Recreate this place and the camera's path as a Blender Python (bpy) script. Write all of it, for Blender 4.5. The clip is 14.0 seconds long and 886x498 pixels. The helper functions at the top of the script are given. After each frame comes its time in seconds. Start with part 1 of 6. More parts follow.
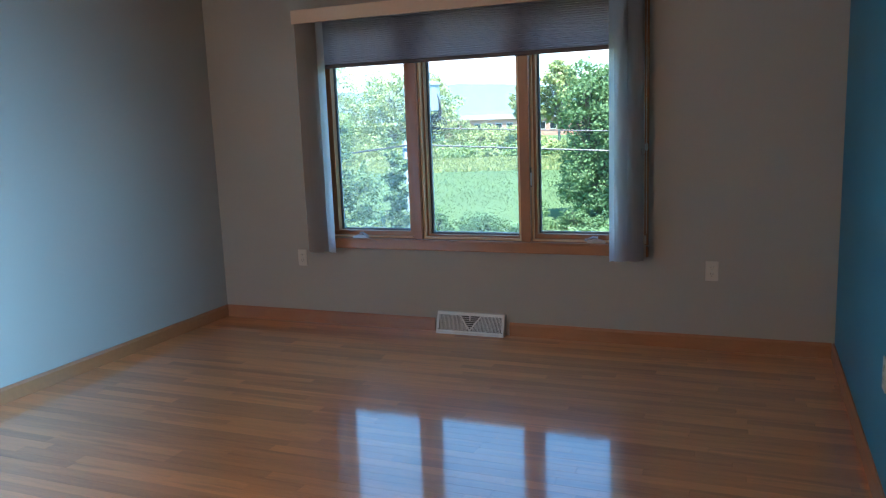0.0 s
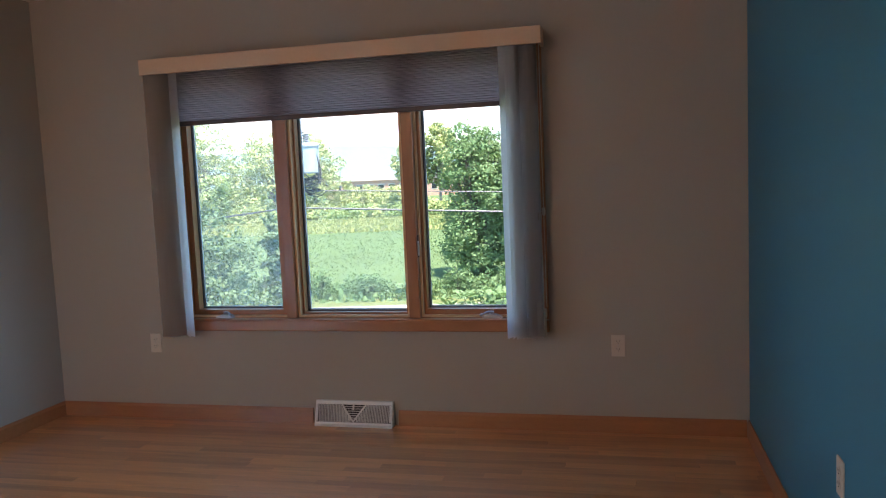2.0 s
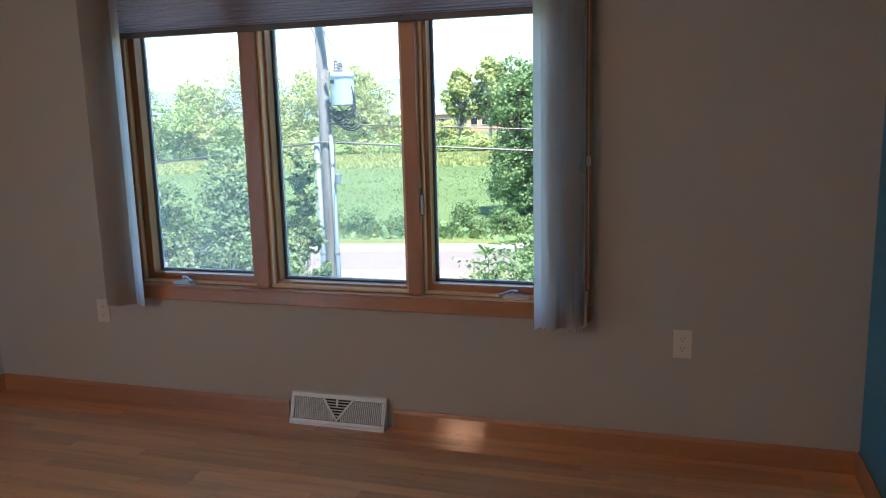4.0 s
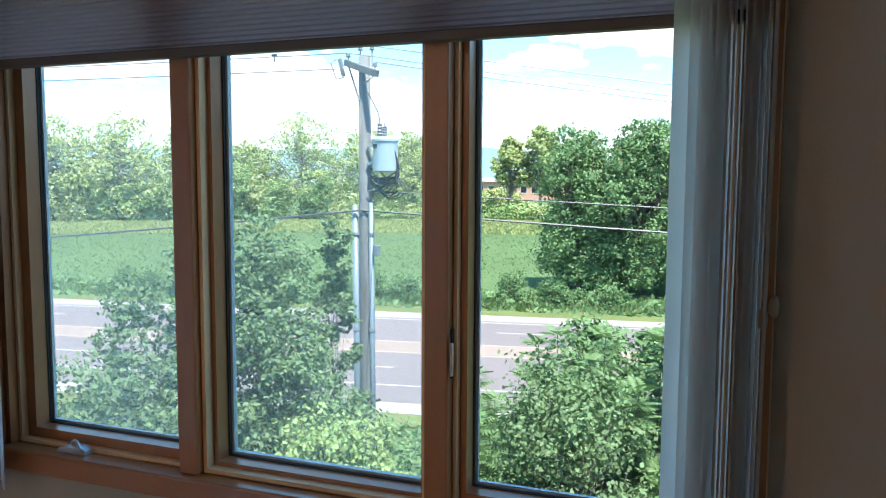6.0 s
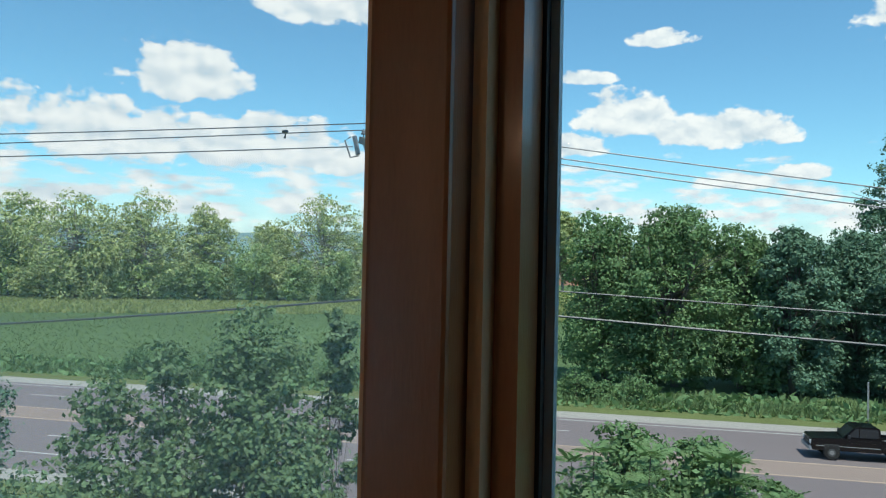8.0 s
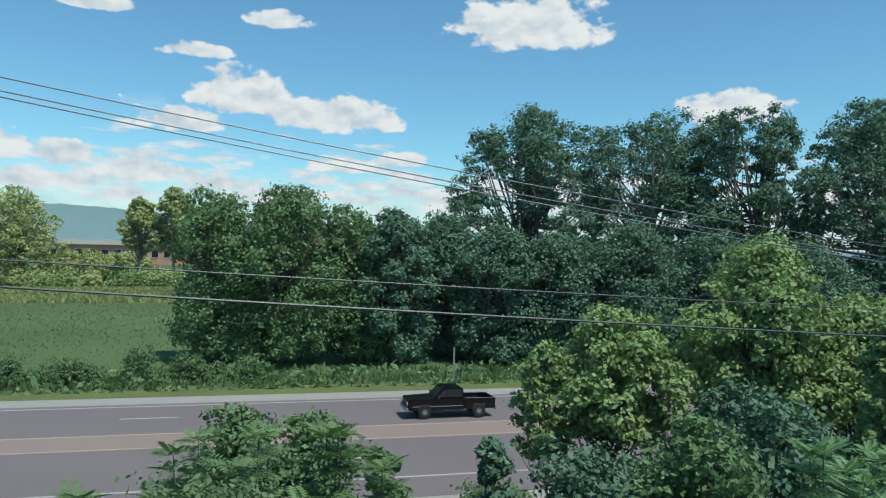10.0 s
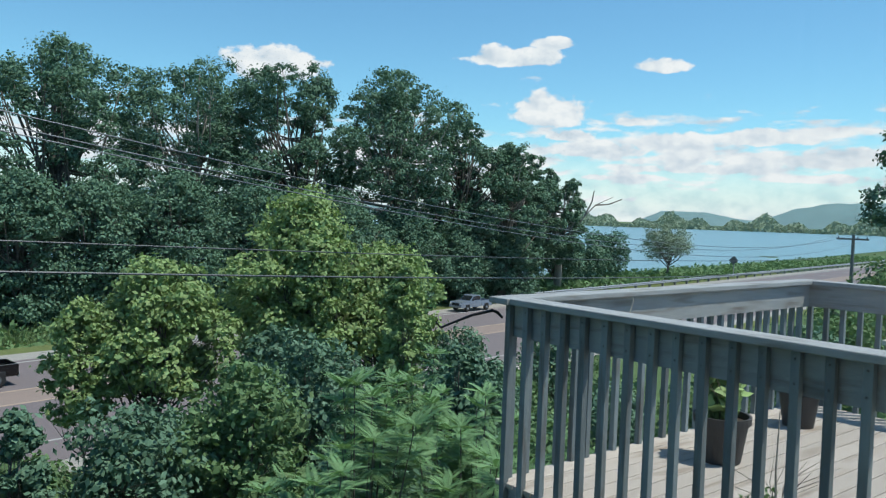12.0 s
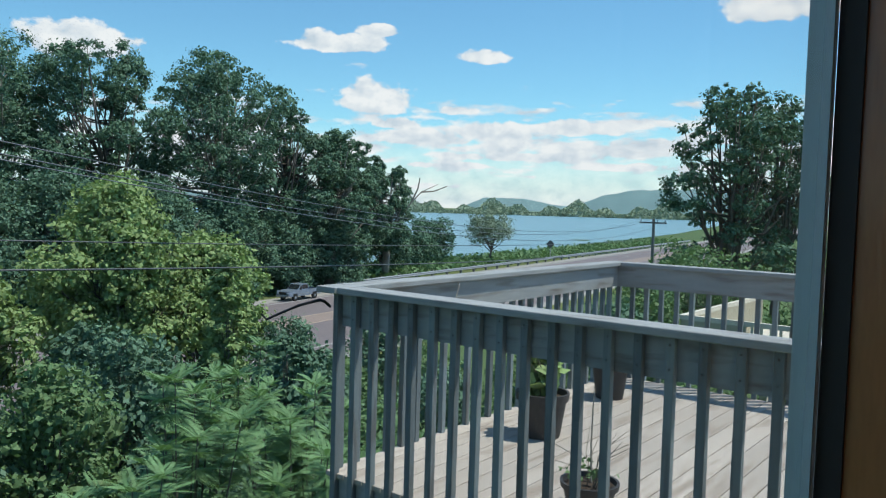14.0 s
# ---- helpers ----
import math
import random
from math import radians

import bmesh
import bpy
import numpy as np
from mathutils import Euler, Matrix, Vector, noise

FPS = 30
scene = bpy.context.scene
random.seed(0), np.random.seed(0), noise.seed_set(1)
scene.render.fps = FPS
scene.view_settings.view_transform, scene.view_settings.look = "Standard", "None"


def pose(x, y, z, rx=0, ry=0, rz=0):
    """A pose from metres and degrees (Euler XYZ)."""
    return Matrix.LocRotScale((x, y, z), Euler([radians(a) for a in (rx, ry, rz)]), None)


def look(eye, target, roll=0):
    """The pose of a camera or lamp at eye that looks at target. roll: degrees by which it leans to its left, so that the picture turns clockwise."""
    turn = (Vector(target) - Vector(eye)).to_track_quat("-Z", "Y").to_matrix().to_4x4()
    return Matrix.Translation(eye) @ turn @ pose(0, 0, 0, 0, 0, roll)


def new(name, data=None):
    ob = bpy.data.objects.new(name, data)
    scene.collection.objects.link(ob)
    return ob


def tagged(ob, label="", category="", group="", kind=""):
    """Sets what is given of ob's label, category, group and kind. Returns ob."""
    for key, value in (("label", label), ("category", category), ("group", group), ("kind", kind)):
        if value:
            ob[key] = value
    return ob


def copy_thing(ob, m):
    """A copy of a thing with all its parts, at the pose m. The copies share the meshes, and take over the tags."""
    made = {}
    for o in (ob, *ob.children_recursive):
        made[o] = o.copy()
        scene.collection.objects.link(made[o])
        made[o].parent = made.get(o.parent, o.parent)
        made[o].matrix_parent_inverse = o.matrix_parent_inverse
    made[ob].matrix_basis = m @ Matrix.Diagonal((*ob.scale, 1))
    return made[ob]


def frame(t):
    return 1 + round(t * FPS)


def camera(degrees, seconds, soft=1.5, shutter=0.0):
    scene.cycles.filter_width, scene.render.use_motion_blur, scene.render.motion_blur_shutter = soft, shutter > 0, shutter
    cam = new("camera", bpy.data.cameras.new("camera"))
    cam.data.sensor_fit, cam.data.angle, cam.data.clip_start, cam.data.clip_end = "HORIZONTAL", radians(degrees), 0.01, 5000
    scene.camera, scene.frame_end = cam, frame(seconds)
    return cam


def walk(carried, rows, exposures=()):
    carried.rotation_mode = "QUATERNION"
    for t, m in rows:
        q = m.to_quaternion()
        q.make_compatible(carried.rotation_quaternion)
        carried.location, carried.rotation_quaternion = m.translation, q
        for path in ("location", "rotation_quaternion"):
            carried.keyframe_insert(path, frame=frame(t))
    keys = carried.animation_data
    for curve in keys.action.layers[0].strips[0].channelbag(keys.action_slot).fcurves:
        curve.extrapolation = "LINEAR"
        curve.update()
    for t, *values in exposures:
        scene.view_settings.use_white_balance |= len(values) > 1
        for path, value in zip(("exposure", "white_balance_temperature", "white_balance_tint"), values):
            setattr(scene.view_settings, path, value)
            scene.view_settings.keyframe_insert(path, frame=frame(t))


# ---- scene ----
cam = camera(59.8, 14.0, soft=1.2)
PATH = [
    (0, (3.58, -4.536, 1.361), (2.835, -2.708, 1.032), -2.2),
    (0.5, (3.586, -4.462, 1.352), (2.918, -2.604, 1.03), -1.9),
    (1, (3.522, -4.371, 1.339), (2.977, -2.462, 1.097), -1),
    (1.5, (3.463, -4.206, 1.384), (3.005, -2.269, 1.189), -1.5),
    (2, (3.417, -4.022, 1.372), (2.957, -2.085, 1.185), -2.5),
    (2.5, (3.389, -3.777, 1.375), (2.869, -1.86, 1.144), -3.3),
    (2.7, (3.402, -3.685, 1.375), (2.855, -1.783, 1.086), -3.4),
    (4.8, (3.181, -2.494, 1.354), (2.594, -0.615, 1.001), -0.7),
    (5, (3.123, -2.357, 1.371), (2.528, -0.48, 1.024), -0.6),
    (5.5, (3.021, -2.049, 1.386), (2.391, -0.168, 1.129), -0.4),
    (6, (2.933, -1.682, 1.412), (2.234, 0.184, 1.235), 0.3),
    (6.5, (2.779, -1.396, 1.417), (2.049, 0.463, 1.31), 0.9),
    (7, (2.645, -1.115, 1.425), (1.902, 0.742, 1.391), 1),
    (7.2, (2.598, -0.991, 1.436), (1.834, 0.857, 1.449), 1.1),
    (9.3, (2.45, 0.05, 1.487), (1.827, 1.95, 1.549), 1.1),
    (9.5, (2.44, 0.05, 1.479), (1.997, 1.999, 1.541), 1.2),
    (10, (2.5, -0.01, 1.436), (2.705, 1.98, 1.442), 1.3),
    (10.5, (2.535, -0.035, 1.422), (2.964, 1.918, 1.373), 1.4),
    (11, (2.545, -0.03, 1.422), (3.240, 1.844, 1.335), 2.0),
    (11.5, (2.507, 0.0, 1.424), (3.582, 1.684, 1.332), 2.2),
    (12, (2.470, 0.005, 1.427), (3.724, 1.560, 1.337), 1.9),
    (12.5, (2.490, 0.018, 1.422), (3.856, 1.476, 1.328), 1.6),
    (13, (2.486, 0.031, 1.424), (3.954, 1.386, 1.331), 1.6),
    (13.5, (2.486, 0.032, 1.431), (4.043, 1.283, 1.334), 1.8),
    (14, (2.500, 0.030, 1.430), (4.067, 1.269, 1.320), 1.6),
]

# ---- world, sun and light ----
EXPOSURES = [(0, 2.5, 5750, 16), (0.5, 2.5, 5950, 18), (1.0, 2.55, 6350, 25), (1.5, 2.5, 6800, 30), (2.7, 2.5, 6800, 29), (5.0, 2.5, 6350, 22), (6.0, 2.05, 6350, 17),
             (6.5, 1.62, 6350, 12), (7.0, 1.1, 6350, 12), (7.2, 0.98, 6350, 12), (9.3, 0.38, 6300, 15), (10.5, 0.42, 6300, 16), (11.5, 0.52, 6300, 17), (14.0, 0.50, 6300, 17)]
walk(cam, [(t, look(eye, target, roll)) for t, eye, target, roll in PATH], EXPOSURES)

SUN_AZ, SUN_EL = radians(136), radians(65)      # bearing to the right of +y, height
world = bpy.data.worlds.new("sky")
scene.world = world
world.use_nodes = True
WT = world.node_tree
WT.nodes.clear()


def wnode(kind, **inputs):
    n = WT.nodes.new(kind)
    for k, v in inputs.items():
        n.inputs[int(k[1:])].default_value = v
    return n


def wmath(op, a, b=None, c=None, clamp=False):
    n = WT.nodes.new("ShaderNodeMath")
    n.operation, n.use_clamp = op, clamp
    for i, v in enumerate((a, b, c)):
        if v is None:
            continue
        if isinstance(v, (int, float)):
            n.inputs[i].default_value = v
        else:
            WT.links.new(v, n.inputs[i])
    return n.outputs[0]


sky = WT.nodes.new("ShaderNodeTexSky")
sky.sky_type, sky.sun_disc = "NISHITA", False
sky.sun_elevation, sky.sun_rotation = SUN_EL, SUN_AZ
sky.altitude, sky.air_density, sky.dust_density, sky.ozone_density = 200, 1.0, 0.3, 1.0
coord = WT.nodes.new("ShaderNodeTexCoord")
split = WT.nodes.new("ShaderNodeSeparateXYZ")
WT.links.new(coord.outputs["Generated"], split.inputs[0])
dx, dy, dz = split.outputs
az = wmath("MULTIPLY", wmath("ARCTAN2", dx, dy), 57.2958)
el = wmath("MULTIPLY", wmath("ARCSINE", dz), 57.2958)
flat = WT.nodes.new("ShaderNodeCombineXYZ")
WT.links.new(az, flat.inputs[0])
WT.links.new(wmath("MULTIPLY", el, 1.5), flat.inputs[1])


def wnoise(scale, detail, rough, shift=None, squash=None):
    n = WT.nodes.new("ShaderNodeTexNoise")
    n.inputs["Scale"].default_value, n.inputs["Detail"].default_value, n.inputs["Roughness"].default_value = scale, detail, rough
    vec = flat.outputs[0]
    if shift or squash:
        mp = WT.nodes.new("ShaderNodeMapping")
        mp.inputs["Location"].default_value = shift or (0, 0, 0)
        mp.inputs["Scale"].default_value = squash or (1, 1, 1)
        WT.links.new(vec, mp.inputs["Vector"])
        vec = mp.outputs[0]
    WT.links.new(vec, n.inputs["Vector"])
    return n.outputs["Fac"]


puff = wnoise(0.42, 9, 0.58)
puff_above = wnoise(0.42, 4, 0.5, (0.35, 0.95, 0))
wisp = wnoise(0.16, 5, 0.55)
puff0 = wmath("SUBTRACT", puff, 0.5)
# heaps of cloud: bearing, height, half width, half height in degrees
CLOUDS = [(-41, 12.6, 4.2, 2.6), (-31, 18.2, 5.0, 2.0), (-18.8, 15.9, 2.6, 0.8), (-6.7, 16.0, 2.2, 0.8),
          (-12.4, 13.5, 2.4, 0.7), (-9.0, 10.6, 3.4, 2.0), (-2.2, 9.4, 5.0, 1.6), (-13.2, 8.6, 3.4, 1.0), (2.5, 6.6, 2.0, 0.7), (-1.0, 6.0, 3.2, 0.7),
          (12, 16.2, 5.4, 2.6), (26.3, 10.0, 3.6, 1.6), (43.6, 11.4, 3.6, 0.9), (54.2, 10.8, 1.9, 0.7), (46.5, 12.4, 1.8, 0.5),
          (46.2, 7.6, 2.8, 1.6), (52, 7.0, 2.0, 0.5), (49.6, 4.9, 3.6, 0.8), (55.6, 5.3, 3.2, 1.0), (61, 5.8, 4.0, 0.7), (66.5, 4.6, 2.8, 0.6),
          (57.5, 3.7, 5.2, 0.45), (52, 3.0, 3.2, 0.35), (64, 3.1, 4.2, 0.4), (48, 5.9, 1.6, 0.5), (70.5, 5.2, 2.2, 0.6), (74.5, 14, 4.0, 1.8),
          (-58, 9, 8, 2.5), (-37, 8.0, 8, 2.4), (-46, 8.2, 6, 2.8), (-24.5, 6.2, 3.6, 1.2), (-20.3, 5.9, 1.8, 0.8), (-15.8, 5.0, 3.0, 1.1), (-21, 4.2, 2.6, 0.6),
          (-30, 7.2, 5.0, 1.4), (-10.5, 4.4, 2.0, 0.5), (-75, 16, 9, 3), (95, 9, 9, 2.5)]
heap = None
for b, e, w, h in CLOUDS:
    u = wmath("MULTIPLY", wmath("SUBTRACT", az, b), 0.87 / w)
    v = wmath("MULTIPLY", wmath("SUBTRACT", el, e), 0.87 / h)
    v = wmath("SUBTRACT", wmath("MULTIPLY", v, 1.35), wmath("MULTIPLY", wmath("ABSOLUTE", v), 0.35))
    q = wmath("SUBTRACT", 1.0, wmath("ADD", wmath("MULTIPLY", u, u), wmath("MULTIPLY", v, v)))
    heap = q if heap is None else wmath("MAXIMUM", heap, q)
heap = wmath("MAXIMUM", heap, -1.5)
body = wmath("ADD", heap, wmath("MULTIPLY", puff0, 3.2))
body = wmath("MULTIPLY", wmath("SUBTRACT", body, 0.12), 3.2, clamp=True)
# rows of small cloud low over the horizon
band = wmath("SUBTRACT", 1.0, wmath("ABSOLUTE", wmath("MULTIPLY", wmath("SUBTRACT", el, 4.2), 1 / 5.2)))
rows_ = wnoise(0.34, 8, 0.58, None, (0.75, 2.0, 1))
low = wmath("ADD", wmath("MULTIPLY", wmath("SUBTRACT", rows_, 0.5), 3.6), wmath("MULTIPLY", wmath("SUBTRACT", wisp, 0.5), 1.6))
low = wmath("MULTIPLY", wmath("ADD", low, wmath("SUBTRACT", wmath("MULTIPLY", band, 1.1), 0.62)), 2.0, clamp=True)
haze = wmath("MULTIPLY", wmath("SUBTRACT", 1.0, wmath("MULTIPLY", wmath("ABSOLUTE", el), 1 / 6.0)), 0.92, clamp=True)
cover = wmath("MAXIMUM", wmath("MAXIMUM", body, low), haze)
tone = WT.nodes.new("ShaderNodeMixRGB")
tone.inputs[1].default_value, tone.inputs[2].default_value = (4.7, 5.2, 5.6, 1), (7.2, 7.0, 6.8, 1)
WT.links.new(wmath("ADD", wmath("MULTIPLY", wmath("SUBTRACT", puff, puff_above), 3.2), 0.62, clamp=True), tone.inputs[0])
mix = WT.nodes.new("ShaderNodeMixRGB")
WT.links.new(cover, mix.inputs[0])
tint = WT.nodes.new("ShaderNodeMixRGB")
tint.blend_type = "MULTIPLY"
tint.inputs[0].default_value, tint.inputs[2].default_value = 1.0, (0.71, 1.09, 1.13, 1)
WT.links.new(sky.outputs[0], tint.inputs[1])
WT.links.new(tint.outputs[0], mix.inputs[1])
WT.links.new(tone.outputs[0], mix.inputs[2])
bg = WT.nodes.new("ShaderNodeBackground")
bg.inputs["Strength"].default_value = 0.142
WT.links.new(mix.outputs[0], bg.inputs["Color"])
wout = WT.nodes.new("ShaderNodeOutputWorld")
WT.links.new(bg.outputs[0], wout.inputs[0])

sun = new("sun", bpy.data.lights.new("sun", "SUN"))
sun.data.energy, sun.data.angle, sun.data.color = 4.9, radians(0.6), (1.0, 0.93, 0.80)
sun.matrix_world = look((math.sin(SUN_AZ) * 50, math.cos(SUN_AZ) * 50, math.tan(SUN_EL) * 50), (0, 0, 0))


def area_lamp(name, at, target, sx, sy, watts, colour, spread=180):
    ob = new(name, bpy.data.lights.new(name, "AREA"))
    ob.data.shape, ob.data.size, ob.data.size_y, ob.data.energy, ob.data.color = "RECTANGLE", sx, sy, watts, colour
    ob.data.spread = radians(spread)
    ob.matrix_world = look(at, target)
    return ob


# daylight of the patio door behind the walker, in its opening
area_lamp("patio_daylight", (4.06, -6.0, 1.0), (0, -3.3, 0.5), 1.45, 1.5, 27, (0.24, 0.62, 1.0), 49)

# ---- materials ----


def mat(name, base, rough=0.6, metal=0.0, var=0.12, scale=6.0, fine=0.05, fscale=80.0, bump=0.0, stretch=(1, 1, 1),
        spec=0.5, coat=0.0, rand=None, dark=None, dark_amt=0.0, dark_scale=3.0):
    """A principled material with tone varied at two scales, stains of another colour, and fine relief."""
    m = bpy.data.materials.new(name)
    m.use_nodes = True
    nt = m.node_tree
    bsdf = nt.nodes["Principled BSDF"]
    geo = nt.nodes.new("ShaderNodeNewGeometry")
    mp = nt.nodes.new("ShaderNodeMapping")
    mp.inputs["Scale"].default_value = stretch
    nt.links.new(geo.outputs["Position"], mp.inputs["Vector"])
    vec = mp.outputs[0]

    def noise_tex(s, d=4):
        n = nt.nodes.new("ShaderNodeTexNoise")
        n.inputs["Scale"].default_value, n.inputs["Detail"].default_value = s, d
        nt.links.new(vec, n.inputs["Vector"])
        return n.outputs["Fac"]

    def mth(op, a, b):
        n = nt.nodes.new("ShaderNodeMath")
        n.operation = op
        for i, v in enumerate((a, b)):
            if isinstance(v, (int, float)):
                n.inputs[i].default_value = v
            else:
                nt.links.new(v, n.inputs[i])
        return n.outputs[0]

    if rand:
        if rand == "object":
            r = nt.nodes.new("ShaderNodeObjectInfo").outputs["Random"]
        else:
            r = geo.outputs["Random Per Island"]
        off = nt.nodes.new("ShaderNodeVectorMath")
        off.operation = "ADD"
        comb = nt.nodes.new("ShaderNodeCombineXYZ")
        for i, k in enumerate((37.0, 91.0, 53.0)):
            nt.links.new(mth("MULTIPLY", r, k), comb.inputs[i])
        nt.links.new(mp.outputs[0], off.inputs[0])
        nt.links.new(comb.outputs[0], off.inputs[1])
        vec = off.outputs[0]
    n1, n2 = noise_tex(scale), noise_tex(fscale, 3)
    val = mth("ADD", mth("MULTIPLY", mth("SUBTRACT", n1, 0.5), 2 * var), mth("MULTIPLY", mth("SUBTRACT", n2, 0.5), 2 * fine))
    if rand:
        val = mth("ADD", val, mth("MULTIPLY", mth("SUBTRACT", r, 0.5), var * 2.2))
    hsv = nt.nodes.new("ShaderNodeHueSaturation")
    hsv.inputs["Color"].default_value = (*base, 1)
    nt.links.new(mth("ADD", val, 1.0), hsv.inputs["Value"])
    col = hsv.outputs[0]
    if dark:
        mx = nt.nodes.new("ShaderNodeMixRGB")
        nt.links.new(col, mx.inputs[1])
        mx.inputs[2].default_value = (*dark, 1)
        d = nt.nodes.new("ShaderNodeMath")
        d.operation, d.use_clamp = "MULTIPLY", True
        nt.links.new(mth("SUBTRACT", noise_tex(dark_scale, 6), 0.52), d.inputs[0])
        d.inputs[1].default_value = 6 * dark_amt
        nt.links.new(d.outputs[0], mx.inputs[0])
        col = mx.outputs[0]
    nt.links.new(col, bsdf.inputs["Base Color"])
    nt.links.new(mth("ADD", mth("MULTIPLY", mth("SUBTRACT", n1, 0.5), 0.2 * rough), rough), bsdf.inputs["Roughness"])
    bsdf.inputs["Metallic"].default_value = metal
    bsdf.inputs["Specular IOR Level"].default_value = spec
    bsdf.inputs["Coat Weight"].default_value = coat
    bsdf.inputs["Coat Roughness"].default_value = 0.12
    if bump:
        bp = nt.nodes.new("ShaderNodeBump")
        bp.inputs["Strength"].default_value, bp.inputs["Distance"].default_value = bump, 0.004
        nt.links.new(n2, bp.inputs["Height"])
        nt.links.new(bp.outputs[0], bsdf.inputs["Normal"])
    return m


def oak_floor(name, rand):
    """Varnished red oak strip: plain-sawn grain drawn out along the board, tone by board, thin satin coat."""
    m = mat(name, (0.66, 0.27, 0.095), 0.36, 0, 0.20, 4.0, 0.22, 45.0, 0.06, (0.9, 12, 1), 0.5, 1.0, rand,
            (0.24, 0.10, 0.04), 0.35, 2.2)
    m.node_tree.nodes["Principled BSDF"].inputs["Coat Roughness"].default_value = 0.08
    m.node_tree.nodes["Principled BSDF"].inputs["Coat IOR"].default_value = 2.2
    return m


def thin(name, base, trans, share=0.5, rough=0.8, spec=0.2, var=0.3):
    """Cloth or leaf: a diffuse face that also lets light through; tone by piece."""
    m = bpy.data.materials.new(name)
    m.use_nodes = True
    nt = m.node_tree
    bsdf = nt.nodes["Principled BSDF"]
    geo = nt.nodes.new("ShaderNodeNewGeometry")
    no = nt.nodes.new("ShaderNodeTexNoise")
    no.inputs["Scale"].default_value = 0.9
    nt.links.new(geo.outputs["Position"], no.inputs["Vector"])
    add = nt.nodes.new("ShaderNodeMath")
    add.operation = "MULTIPLY_ADD"
    nt.links.new(geo.outputs["Random Per Island"], add.inputs[0])
    add.inputs[1].default_value, add.inputs[2].default_value = var, 1.0 - var
    add2 = nt.nodes.new("ShaderNodeMath")
    add2.operation = "MULTIPLY_ADD"
    nt.links.new(no.outputs["Fac"], add2.inputs[0])
    add2.inputs[1].default_value = 2 * var
    nt.links.new(add.outputs[0], add2.inputs[2])
    hue = nt.nodes.new("ShaderNodeMath")
    hue.operation = "MULTIPLY_ADD"
    nt.links.new(geo.outputs["Random Per Island"], hue.inputs[0])
    hue.inputs[1].default_value, hue.inputs[2].default_value = 0.05 * var, 0.5 - 0.025 * var
    h = nt.nodes.new("ShaderNodeHueSaturation")
    h.inputs["Color"].default_value = (*base, 1)
    nt.links.new(add2.outputs[0], h.inputs["Value"])
    nt.links.new(hue.outputs[0], h.inputs["Hue"])
    nt.links.new(h.outputs[0], bsdf.inputs["Base Color"])
    bsdf.inputs["Roughness"].default_value, bsdf.inputs["Specular IOR Level"].default_value = rough, spec
    tr = nt.nodes.new("ShaderNodeBsdfTranslucent")
    tr.inputs["Color"].default_value = (*trans, 1)
    mx = nt.nodes.new("ShaderNodeMixShader")
    mx.inputs[0].default_value = share
    nt.links.new(bsdf.outputs[0], mx.inputs[1])
    nt.links.new(tr.outputs[0], mx.inputs[2])
    nt.links.new(mx.outputs[0], nt.nodes["Material Output"].inputs["Surface"])
    return m


def glass_mat(name="window_glass", veil=0.002):
    m = bpy.data.materials.new(name)
    m.use_nodes = True
    nt = m.node_tree
    nt.nodes.clear()
    t, g, x = nt.nodes.new("ShaderNodeBsdfTransparent"), nt.nodes.new("ShaderNodeBsdfGlossy"), nt.nodes.new("ShaderNodeMixShader")
    fr, o = nt.nodes.new("ShaderNodeLayerWeight"), nt.nodes.new("ShaderNodeOutputMaterial")
    t.inputs[0].default_value = (0.76, 0.80, 0.79, 1)
    g.inputs["Roughness"].default_value = 0.0
    p, a = nt.nodes.new("ShaderNodeMath"), nt.nodes.new("ShaderNodeMath")
    p.operation, a.operation = "POWER", "MULTIPLY_ADD"
    fr.inputs[0].default_value = 0.5
    nt.links.new(fr.outputs["Facing"], p.inputs[0])
    p.inputs[1].default_value, a.inputs[1].default_value, a.inputs[2].default_value = 6.0, 0.3, 0.002
    nt.links.new(p.outputs[0], a.inputs[0])
    nt.links.new(a.outputs[0], x.inputs[0])
    nt.links.new(t.outputs[0], x.inputs[1])
    nt.links.new(g.outputs[0], x.inputs[2])
    # translucent film added over the pane: a painted glare veil that lifts the darks
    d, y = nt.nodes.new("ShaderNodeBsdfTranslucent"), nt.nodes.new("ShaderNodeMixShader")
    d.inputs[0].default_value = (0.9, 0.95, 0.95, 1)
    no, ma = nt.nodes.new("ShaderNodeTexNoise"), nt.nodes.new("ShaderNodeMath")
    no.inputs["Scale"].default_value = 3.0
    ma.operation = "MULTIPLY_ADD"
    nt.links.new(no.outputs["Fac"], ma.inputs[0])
    ma.inputs[1].default_value, ma.inputs[2].default_value = veil, 0.5 * veil
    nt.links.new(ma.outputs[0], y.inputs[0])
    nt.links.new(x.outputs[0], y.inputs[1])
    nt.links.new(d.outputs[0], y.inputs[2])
    nt.links.new(y.outputs[0], o.inputs[0])
    return m


def glow(name, colour, strength):
    m = bpy.data.materials.new(name)
    m.use_nodes = True
    b = m.node_tree.nodes["Principled BSDF"]
    b.inputs["Base Color"].default_value = (0.9, 0.88, 0.82, 1)
    b.inputs["Emission Color"].default_value, b.inputs["Emission Strength"].default_value = (*colour, 1), strength
    return m


